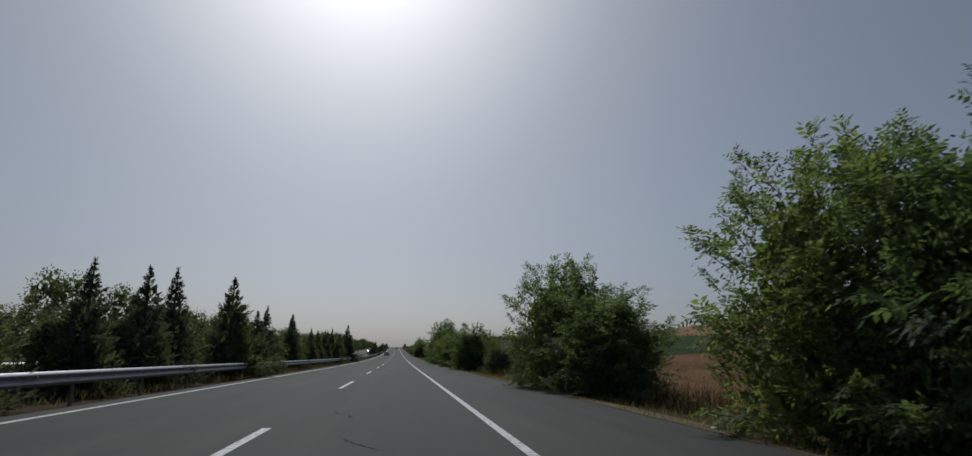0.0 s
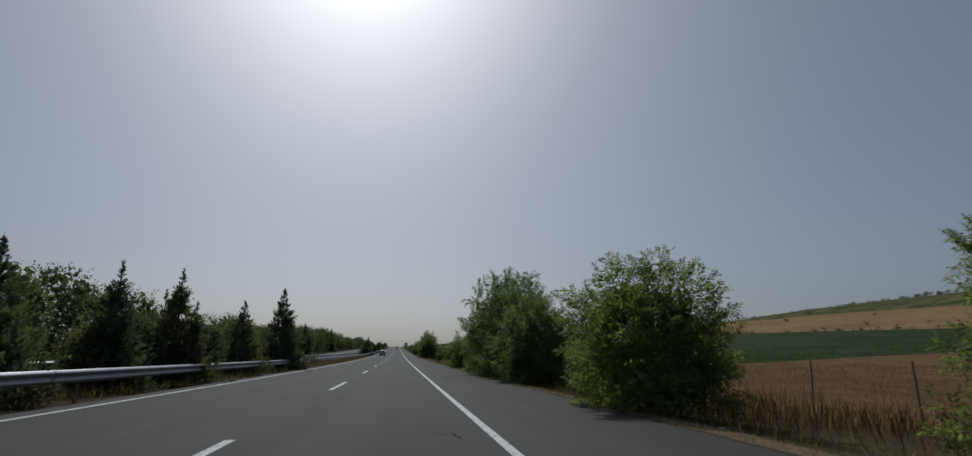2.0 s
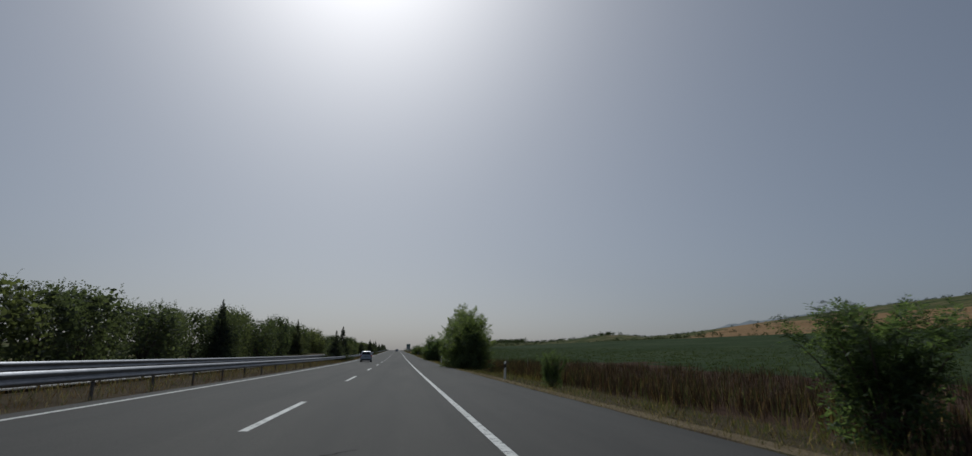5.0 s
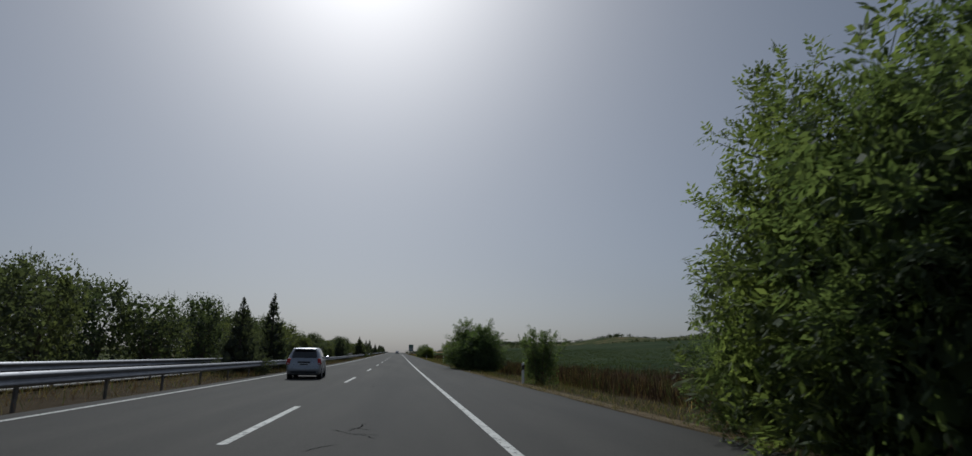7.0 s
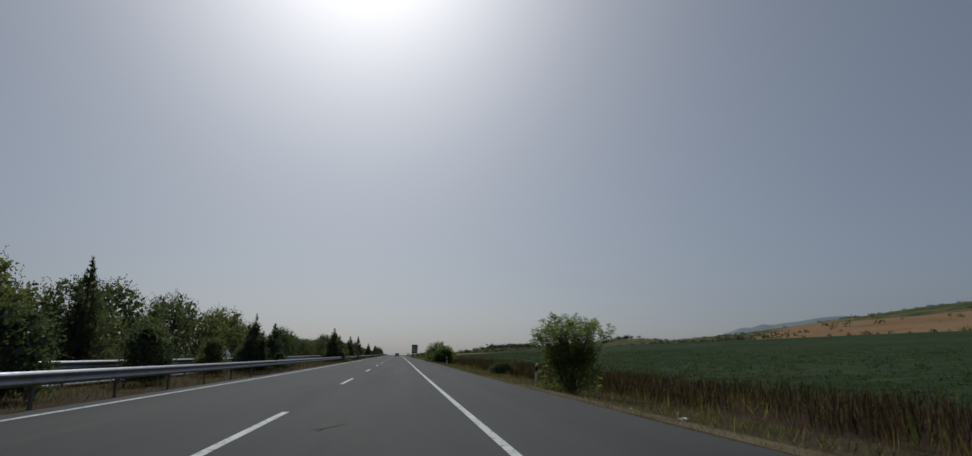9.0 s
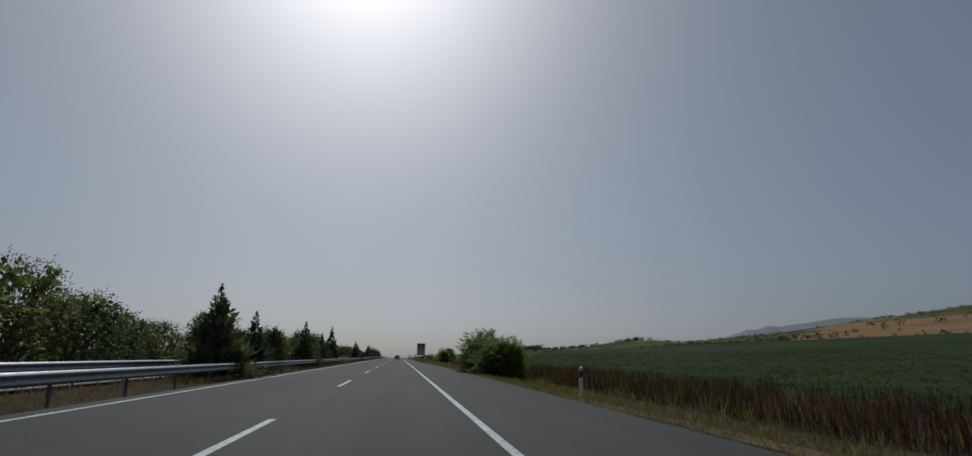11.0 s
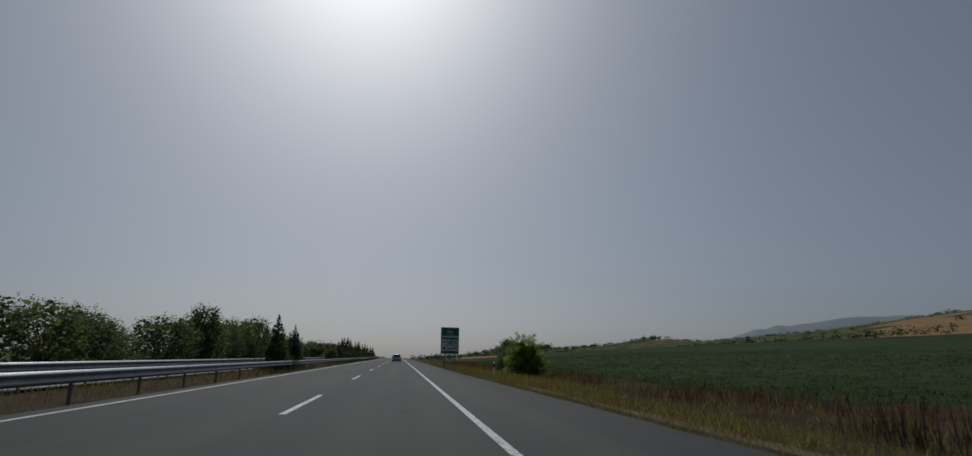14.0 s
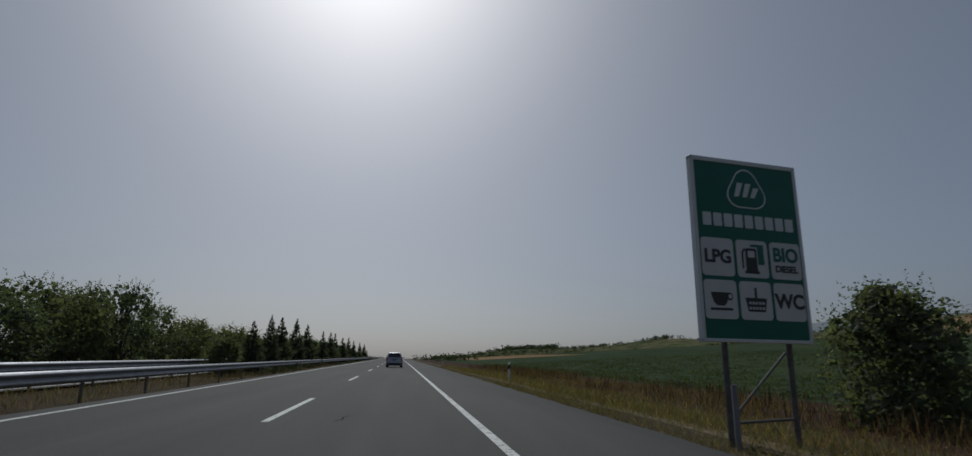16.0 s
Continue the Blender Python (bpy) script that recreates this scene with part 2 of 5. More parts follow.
def tubes(lines, sides=5):
    """Corners and faces of tapered tubes along lines of (point, radius)."""
    vs, fs = [], []
    ring = [(math.cos(2 * math.pi * k / sides), math.sin(2 * math.pi * k / sides)) for k in range(sides)]
    for line in lines:
        base = len(vs)
        for i, (p, r) in enumerate(line):
            q = Vector(line[min(i + 1, len(line) - 1)][0]) - Vector(line[max(i - 1, 0)][0])
            q = q.normalized() if q.length > 1e-6 else Vector((0, 0, 1))
            u = q.orthogonal().normalized()
            w = q.cross(u)
            for c, s in ring:
                vs.append(Vector(p) + r * (c * u + s * w))
        for i in range(len(line) - 1):
            for k in range(sides):
                a, b = base + i * sides + k, base + i * sides + (k + 1) % sides
                fs.append((a, b, b + sides, a + sides))
    return np.array([tuple(v) for v in vs]), np.array(fs)


def blades(base, way, side, length, width, bow=None):
    """Pointed leaves as four-cornered faces: base, two flanks, tip."""
    n = len(base)
    length, width = np.broadcast_to(length, n)[:, None], np.broadcast_to(width, n)[:, None]
    mid = base + way * length * 0.45
    tip = base + way * length
    if bow is not None:
        tip = tip + bow
    vs = np.stack([base, mid + side * width / 2, tip, mid - side * width / 2], 1).reshape(-1, 3)
    return vs, np.arange(4 * n).reshape(n, 4)


def unit(a):
    return a / np.maximum(np.linalg.norm(a, axis=-1, keepdims=True), 1e-9)


# ---- ground ----
def ridge(x, y):
    """The land's height over the road's level."""
    z = 0.0
    if x > 5.0:
        z -= 0.45 * min(1.0, (x - 5.0) / 3.5)
    if x > 16:
        z += 0.060 * (min(x, 300.0) - 16)
    if x > 300:
        k = min(1.0, (x - 300) / 300)
        z += float(np.interp(y, [0, 600, 850, 1100, 1500, 2500], [50, 49, 45, 35, 30, 28])) * (0.55 * k + 0.45 * k * k * (3 - 2 * k))
    if x > 600:
        z -= 0.02 * (x - 600)
    if x > 60:
        k = min(1.0, (x - 60) / 300)
        z += k * (5.0 * noise.noise((x / 260, y / 420, 0.3)) + 2.0 * noise.noise((x / 90, y / 130, 4.1)))
    for cx, cy, rx, ry, h in ((360, 1750, 240, 260, 20), (150, 1650, 160, 240, 12), (820, 1900, 130, 150, 20), (516, 1580, 85, 90, 13), (-200, 2200, 600, 300, 14)):
        z += h * math.exp(-((x - cx) / rx) ** 2 - ((y - cy) / ry) ** 2)
    if x < -24:
        z += 0.012 * min(-24 - x, 600)
    if -23.2 < x < 4.9:
        z -= 0.10
    return z


def field_edge(y):
    """Where the dead stalks beside the verge give way to the crop."""
    return float(np.interp(y, [100, 130, 190, 215, 240, 275, 360, 400, 430, 540], [21, 22, 26, 31, 20, 17, 19, 18, 15.5, 15.5]))


def edge_of_asphalt(y):
    k = max(0.0, min(1.0, (y - 385) / 45))
    return 4.78 - 0.62 * k + 0.07 * noise.noise((y * 0.45, 3.3, 0)) + 0.03 * noise.noise((y * 2.1, 7.7, 0))


def ground():
    xs = [-2600, -1500, -900, -500, -300, -180, -110, -70, -48, -36, -30, -26, -23.3, -23.1, -17, -11.6, -11.3, -9.6, -8, -7.35, -7.2, -1,
          4.0, 4.9, 5.3, 5.8, 6.4, 7.2, 8.2, 9.4, 11, 13, 16, 18, 20, 22, 25, 28, 32, 40, 50, 62, 76, 92, 110, 130, 155, 180, 210, 240, 270, 300,
          330, 360, 395, 430, 470, 510, 550, 600, 660, 740, 850, 1000, 1250, 1600, 2000, 2600]
    ys = list(range(-300, -40, 40)) + list(range(-40, 560, 8)) + list(range(560, 1200, 20)) + list(range(1200, 2600, 50)) + list(range(2600, 4600, 200))
    vs, idx, fs = [], [], []
    for y in ys:
        for x in xs:
            bumpy = 0.0
            if 5.2 < x < 40 or -11.2 < x < -7.4:
                bumpy = 0.05 * noise.noise((x * 0.5, y * 0.23, 0))
            vs.append(tuple(at(x, y, ridge(x, y) + bumpy)))
    n = len(xs)
    for j in range(len(ys) - 1):
        for i in range(n - 1):
            x, y = (xs[i] + xs[i + 1]) / 2, (ys[j] + ys[j + 1]) / 2
            fs.append((j * n + i, j * n + i + 1, (j + 1) * n + i + 1, (j + 1) * n + i))
            wave = 25 * noise.noise((x / 60, y / 160, 9.0))
            if 4.9 < x < 5.8:
                k = 5
            elif x < 9.5:
                k = 0
            elif y > 112 and x < field_edge(y):
                k = 6
            elif x < 12.5:
                k = 0
            elif x < 265 + wave:
                early = y < 112
                strip = 76 < x < 110
                k = (1 if strip else 4 if x < 150 else 2) if early else (2 if (y > 640 and 25 < x < 62) else 1)
            elif x < 290 + wave:
                k = 3
            elif x < 440 + wave and y < 475 + 0.93 * x + wave:
                k = 2
            else:
                k = 3
            if x < -26:
                k = 3
            if y > 1300 and x < 700:
                k = 3
            idx.append(k)
    me = mesh_of("ground", vs, fs, [VERGE, CROP, STUBBLE, SCRUB, BROWN, STRAWY, WITHERED], idx, True)
    tagged(new("ground", me), "dry verges, green crop fields and tan stubble hills", "ground", kind="structure")


def ribbon(name, x0, x1, ys, z, mat, wobble=None, lip=0.0):
    """A strip along the road."""
    xs = [x0 + (x1 - x0) * k / 6 for k in range(7)]
    vs, fs = [], []
    for y in ys:
        for i, x in enumerate(xs):
            xx = wobble(y) if (wobble and i == 6) else x
            vs.append(tuple(at(xx, y, z)))
        if lip:
            xx = wobble(y) if wobble else x1
            vs.append(tuple(at(xx + 0.02, y, z - lip)))
    n = 8 if lip else 7
    for j in range(len(ys) - 1):
        for i in range(n - 1):
            fs.append((j * n + i, j * n + i + 1, (j + 1) * n + i + 1, (j + 1) * n + i))
    return new(name, mesh_of(name, vs, fs, mat))


ground()
STATIONS = [k * 1.0 for k in range(-60, 520)] + [520 + 10 * k for k in range(60)]
road = tagged(ribbon("road", -7.15, 4.78, STATIONS, 0.0, ASPHALT, edge_of_asphalt, 0.12),
              "grey asphalt motorway carriageway with a paved shoulder", "road", kind="structure")
tagged(ribbon("road_opposite", -23.0, -11.45, STATIONS[::4], 0.0, ASPHALT), "grey asphalt carriageway beyond the median", "road", kind="structure")


def stripe(x, width, ys, name):
    vs, fs = [], []
    for y in ys:
        vs += [tuple(at(x - width / 2, y, 0.004)), tuple(at(x + width / 2, y, 0.004))]
    fs = [(2 * j, 2 * j + 1, 2 * j + 3, 2 * j + 2) for j in range(len(ys) - 1)]
    return new(name, mesh_of(name, vs, fs, PAINT))


R_LINE, D_LINE, L_LINE = 1.43, -2.22, -6.55
for nm, xx, ww in (("edge_line", R_LINE, 0.14), ("edge_line", L_LINE, 0.15), ("edge_line", -11.95, 0.17), ("edge_line", -20.3, 0.17)):
    tagged(stripe(xx, ww, STATIONS[::4], nm), "worn white painted edge line on the asphalt", "road marking", kind="structure")
dashes = tagged(new("lane_line"), "white dashed lane line on the asphalt", "road marking", kind="structure")
dash_mesh = mesh_of("dash", [(sx * 0.07, yy, 0) for sx, yy in ((-1, 0), (1, 0), (1, 2), (-1, 2), (1, 4), (-1, 4), (1, 6), (-1, 6))],
                    [(0, 1, 2, 3), (3, 2, 4, 5), (5, 4, 6, 7)], PAINT)
for k in range(-2, 46):
    for lane in (D_LINE, -16.1):
        d = part("dash", dash_mesh, None, dashes)
        d.matrix_basis = along(lane, 18 * (k + 0.24), 0.005)


# ---- guard rails ----
def guard_rail(x, label, up):
    rail = tagged(new("guard_rail"), label, "guard rail")
    prof = [(0.0, -0.158), (0.012, -0.15), (0.078, -0.105), (0.082, -0.09), (0.078, -0.065), (0.012, -0.018), (0.006, 0.0), (0.012, 0.018),
            (0.078, 0.065), (0.082, 0.09), (0.078, 0.105), (0.012, 0.15), (0.0, 0.158)]
    vs = [(sx, yy, z) for yy in (-0.02, 4.02) for sx, z in prof] + [(sx - 0.004, yy, z) for yy in (-0.02, 4.02) for sx, z in prof]
    n = len(prof)
    fs = [(i, i + 1, n + i + 1, n + i) for i in range(n - 1)] + [(2 * n + i, 3 * n + i, 3 * n + i + 1, 2 * n + i + 1) for i in range(n - 1)]
    beam = mesh_of("beam", vs, fs, ZINC)
    bm = boxed((0.006, 0.10, 0.80), (0, 0, 0.30))
    box(bm, (0.05, 0.006, 0.80), (-0.025, 0.05, 0.30))
    box(bm, (0.05, 0.006, 0.80), (-0.025, -0.05, 0.30))
    box(bm, (0.06, 0.08, 0.16), (0.035, 0, 0.56))
    first = part("post", bm, RUSTY, rail)
    first.matrix_basis = along(x - 0.07, -20, 0)
    for k in range(-5, 212):
        b = part("beam", beam, None, rail)
        b.matrix_basis = along(x, 4 * k, up)
        if k > -5:
            p = part("post", first.data, None, rail)
            p.matrix_basis = along(x - 0.07, 4 * k, 0)
    return rail


guard_rail(-7.8, "galvanised steel guard rail along the median", 0.57)
guard_rail(-11.2, "galvanised steel guard rail on the far side of the median", 0.68)


# ---- trees and bushes ----
def lobes_of(g, width, height, count, foot, size=0.27, skirt=0, taper=0.0, core=1.0):
    """A lumpy crown: one large body and round lobes on its upper and outer side, as centre and radius."""
    lobes = [(np.array([0, 0, foot + 0.46 * (height - foot)]), core * np.array([0.36 * width, 0.36 * width, 0.44 * (height - foot)]))]
    turn = g.uniform(0, 6.28)
    for k in range(count):
        a = turn + k * 2.4 + g.normal() * 0.25
        up = ((k + 0.5) / count) ** 0.8 * 1.35 - 0.42
        flat = math.sqrt(max(0.05, 1 - min(0.97, abs(up)) ** 2))
        flat *= 1 - taper * max(0.0, up)
        r = size * width * g.uniform(0.7, 1.1) * (1 - 0.6 * taper * max(0.0, up))
        rz = min(r * 1.05, 0.3 * (height - foot))
        c = np.array([math.cos(a) * flat * (0.5 * width - r * 0.92), math.sin(a) * flat * (0.5 * width - r * 0.92), 0])
        c[2] = max(foot + rz * 0.9, min(height - rz, foot + (height - foot) * (0.46 + 0.44 * up)))
        lobes.append((c, np.array([r, r, rz])))
    for k in range(skirt):
        a = turn + 0.5 + 6.28 * k / skirt + g.normal() * 0.2
        r = 0.24 * width * g.uniform(0.85, 1.15)
        rz = min(r * 1.1, 0.28 * height)
        lobes.append((np.array([math.cos(a) * (0.47 * width - r), math.sin(a) * (0.47 * width - r), rz * 0.75]), np.array([r, r, rz])))
    return lobes


def on_lobes(g, lobes, count, inner=0.82, outer=1.06, buried=0.8):
    """Points near the lobes' outsides, with their outward directions; those buried in another lobe fall away."""
    area = np.array([r[0] * r[2] for c, r in lobes])
    pick = g.choice(len(lobes), count * 3, p=area / area.sum())
    d = unit(g.normal(size=(count * 3, 3)))
    cs, rs = np.array([c for c, r in lobes]), np.array([r for c, r in lobes])
    pts = cs[pick] + d * rs[pick] * g.uniform(inner, outer, (count * 3, 1))
    ok = pts[:, 2] > 0.05
    for k in range(len(lobes)):
        ok &= (np.linalg.norm((pts - cs[k]) / rs[k], axis=1) > buried) | (pick == k)
    pts, nrm = pts[ok][:count], unit((d / rs[pick])[ok][:count])
    return pts, nrm


def heart(g, lobes, each=34, most=9.0, fill=0.42):
    """Large leaves deep inside every lobe, seen only through the gaps."""
    p, ln = [], []
    for c, r in lobes:
        p.append(c + unit(g.normal(size=(each, 3))) * g.uniform(0, 1.0, (each, 1)) ** 0.5 * fill * r)
        ln.append(np.minimum(np.full(each, min(r)) * g.uniform(0.55, 0.85, each), most * g.uniform(0.7, 1.2, each)))
    p, ln = np.concatenate(p), np.concatenate(ln)
    w = unit(g.normal(size=p.shape))
    return blades(p - w * ln[:, None] * 0.5, w, unit(np.cross(w, g.normal(size=p.shape))), ln, ln * 0.75)


def stems(g, lobes, width, radius, foot):
    """A short trunk that splits into limbs, one to each lobe."""
    lines = []
    for c, r in lobes:
        a = Vector((c[0] * 0.12, c[1] * 0.12, -0.05))
        b = Vector((c[0] * 0.3, c[1] * 0.3, foot + c[2] * 0.4))
        e = Vector(tuple(c))
        k = float(g.uniform(0.6, 1.0)) * radius
        lines.append([(a, k), (a.lerp(b, 0.6), k * 0.85), (b, k * 0.6), (e, k * 0.2)])
    return tubes(lines, 5)


def joined(pieces):
    vs, fs, n = [], [], 0
    for v, q in pieces:
        vs.append(v)
        fs.append(q + n)
        n += len(v)
    return np.concatenate(vs), np.concatenate(fs)


def fronds(g, root, shoot, size, count=13, pairs=3, sag=0.16):
    """Feathered leaves off rising shoots: each one arches out and down, with narrow leaflets along both sides."""
    n = len(root)
    up = np.array([0.0, 0.0, 1.0])
    flat = unit(np.cross(shoot, up + 0.4 * g.normal(size=(n, 3))))
    over = np.cross(flat, shoot)
    pieces = []
    for k in range(count):
        f = 0.12 + 0.88 * (k + 0.5) / count
        turn = k * math.pi + 0.45 * g.normal(size=n)
        aside = flat * np.cos(turn)[:, None] + over * np.sin(turn)[:, None]
        way = unit(aside + shoot * (0.65 + 0.8 * f * f) + 0.12 * g.normal(size=(n, 3)))
        ln = size * (0.46 - 0.22 * f) * g.uniform(0.75, 1.2, n)
        base = root + shoot * (size * f)[:, None] - up * (sag * size * f * f)[:, None]
        side = unit(np.cross(way, up + 0.35 * g.normal(size=(n, 3))))
        bow = -up * (0.26 * ln)[:, None]
        pieces.append(blades(base, way, side, ln, 0.008, bow))
        for j in range(pairs + 1):
            u = 0.2 + 0.8 * j / pairs
            p = base + way * (ln * u)[:, None] + bow * u * u
            along_way = unit(way + bow / ln[:, None] * 2 * u)
            small = ln * 0.37 * (0.75 + 0.5 * math.sin(math.pi * (0.15 + 0.7 * u))) * g.uniform(0.85, 1.15, n)
            face = np.cross(side, along_way)
            for sg in ((0,) if j == pairs else (-1, 1)):
                d = unit(side * sg + along_way * (1.0 if sg == 0 else 0.55) - up * 0.12 + 0.12 * g.normal(size=(n, 3)))
                pieces.append(blades(p, d, unit(np.cross(d, face + 0.3 * g.normal(size=(n, 3)))), small, small * 0.38))
    return pieces


def pinnate_bush(seed, width, height, sprays=200, mat=None, spray=0.95, lobes=9, filler=7500, skirt=6):
    """A locust bush: a dense lumpy dome with long shoots of feathered leaves all over it."""
    g = np.random.default_rng(seed)
    crown = lobes_of(g, width - spray * 0.85, height - spray * 0.75, lobes, 0.0, 0.25, skirt, 0.3)
    wood = stems(g, crown, width, 0.05, 0.2)
    pts, nrm = on_lobes(g, crown, sprays, 0.8, 1.0)
    n = len(pts)
    axis = unit(nrm * 0.9 + np.array([0, 0, 0.7]) + 0.3 * g.normal(size=(n, 3)))
    size = spray * g.uniform(0.55, 1.1, n)
    size = np.where(g.random(n) < 0.10, size * 1.35, size)
    room = height * 1.04 - pts[:, 2]
    size = np.minimum(size, np.maximum(0.3, room / np.maximum(axis[:, 2], 0.3)))
    pieces = [tubes([[(Vector(tuple(p)), 0.012), (Vector(tuple(p + a * s - np.array([0, 0, 0.22 * s]))), 0.003)] for p, a, s in zip(pts, axis, size)], 3)]
    pieces += fronds(g, pts, axis, size)
    p, nn = on_lobes(g, crown, filler, 0.72, 1.12, 0.7)
    d = unit(g.normal(size=p.shape) + nn * 0.5)
    pieces.append(blades(p, d, unit(np.cross(d, nn + 0.6 * g.normal(size=p.shape))), g.uniform(0.08, 0.14, len(p)), g.uniform(0.030, 0.052, len(p))))
    pieces += [heart(g, crown, 230, 0.21, 0.82), heart(g, crown, 36, 0.5, 0.5)]
    v, q = joined(pieces)
    return mesh_of("trunk", wood[0], wood[1], BARK), mesh_of("crown", v, q, mat or LOCUST)


def open_sapling(seed, width, height, stalks=9):
    """A young locust: a fan of long stems from one root, with feathered shoots along them and a low thicket at its foot."""
    g = np.random.default_rng(seed)
    lines, roots, axes, sizes = [], [], [], []
    for k in range(stalks):
        a = 2.4 * k + g.normal() * 0.3
        lean = (0.2 + 0.8 * (k + 0.5) / stalks) * width * 0.46
        tall = height * (1.0 - 0.22 * lean / (width * 0.46)) * g.uniform(0.78, 0.92)
        out = np.array([math.cos(a), math.sin(a), 0.0])
        way = [np.array([0, 0, -0.05]) + out * 0.06, out * lean * 0.40 + np.array([0, 0, tall * 0.45]), out * lean * 0.75 + np.array([0, 0, tall * 0.8]), out * lean + np.array([0, 0, tall])]
        lines.append([(Vector(tuple(p)), 0.03 * (1 - 0.3 * i)) for i, p in enumerate(way)])
        for f in np.linspace(0.22, 1.0, 9):
            i = min(2, int(f * 3))
            p = way[i] + (way[i + 1] - way[i]) * (f * 3 - i)
            b = g.uniform(0, 6.28)
            roots.append(p)
            axes.append(out * 0.35 + np.array([math.cos(b) * 0.6, math.sin(b) * 0.6, 0.9 + 0.6 * f]))
            sizes.append(height * (0.30 - 0.10 * f) * g.uniform(0.75, 1.15))
    roots, axes, sizes = np.array(roots), unit(np.array(axes)), np.array(sizes)
    low = lobes_of(g, width * 0.7, height * 0.6, 5, 0.0, 0.28, 4)
    p, nn = on_lobes(g, low, 2000, 0.5, 1.1, 0.6)
    d = unit(g.normal(size=p.shape) + nn * 0.4 + np.array([0, 0, 0.3]))
    thicket = blades(p, d, unit(np.cross(d, g.normal(size=p.shape))), g.uniform(0.08, 0.17, len(p)), g.uniform(0.03, 0.055, len(p)))
    v, q = joined(fronds(g, roots, axes, sizes, sag=0.05) + [thicket])
    v[:, 2] = np.maximum(v[:, 2], 0.0)
    wood = tubes(lines, 5)
    return mesh_of("trunk", wood[0], wood[1], BARK), mesh_of("crown", v, q, LOCUST)


def broad_tree(seed, width, height, leaves=1900, size=0.28, lobes=12, foot=0.03, mat=None, each=80, taper=0.0, twigs=1.0, lobe=0.0, core=1.0):
    """A broad-leaved tree: limbs and a crown of many small leaves in uneven round lobes."""
    g = np.random.default_rng(seed)
    crown = lobes_of(g, width, height, lobes, foot * height, lobe or (0.2 if height > 5 else 0.27), 5, taper, core)
    wood = stems(g, crown, width, 0.014 * height, foot * height)
    p, nn = on_lobes(g, crown, leaves, 0.8, 1.1, 0.82)
    clump = unit(nn * 0.6 + g.normal(size=p.shape))
    p = p + g.normal(size=p.shape) * size * 0.35
    leaf_set = blades(p, clump, unit(np.cross(clump, nn + 0.8 * g.normal(size=p.shape))), g.uniform(0.75, 1.3, len(p)) * size, g.uniform(0.5, 0.75, len(p)) * size)
    # leafy twigs that stand out past the outline
    p2, n2 = on_lobes(g, crown, leaves // 26, 0.85, 1.02, 0.95)
    d2 = unit(n2 * 0.8 + np.array([0, 0, 0.55]) + 0.45 * g.normal(size=p2.shape))
    reach = size * g.uniform(1.6, 4.6, len(p2)) * twigs
    twig = []
    for k in range(8):
        f = 0.25 + 0.75 * (k + 0.5) / 8
        side = unit(np.cross(d2, g.normal(size=p2.shape)))
        w2 = unit(side * (1.0 if k < 7 else 0.1) + d2 * 0.7 + 0.2 * g.normal(size=p2.shape))
        twig.append(blades(p2 + d2 * (reach * f)[:, None], w2, unit(np.cross(w2, g.normal(size=p2.shape))), g.uniform(0.55, 1.0, len(p2)) * size, g.uniform(0.3, 0.5, len(p2)) * size))
    loose = joined(twig)
    v, q = joined([leaf_set, loose, heart(g, crown, each, size * 2.6, 0.86)])
    return mesh_of("trunk", wood[0], wood[1], BARK), mesh_of("crown", v, q, mat or BROAD)


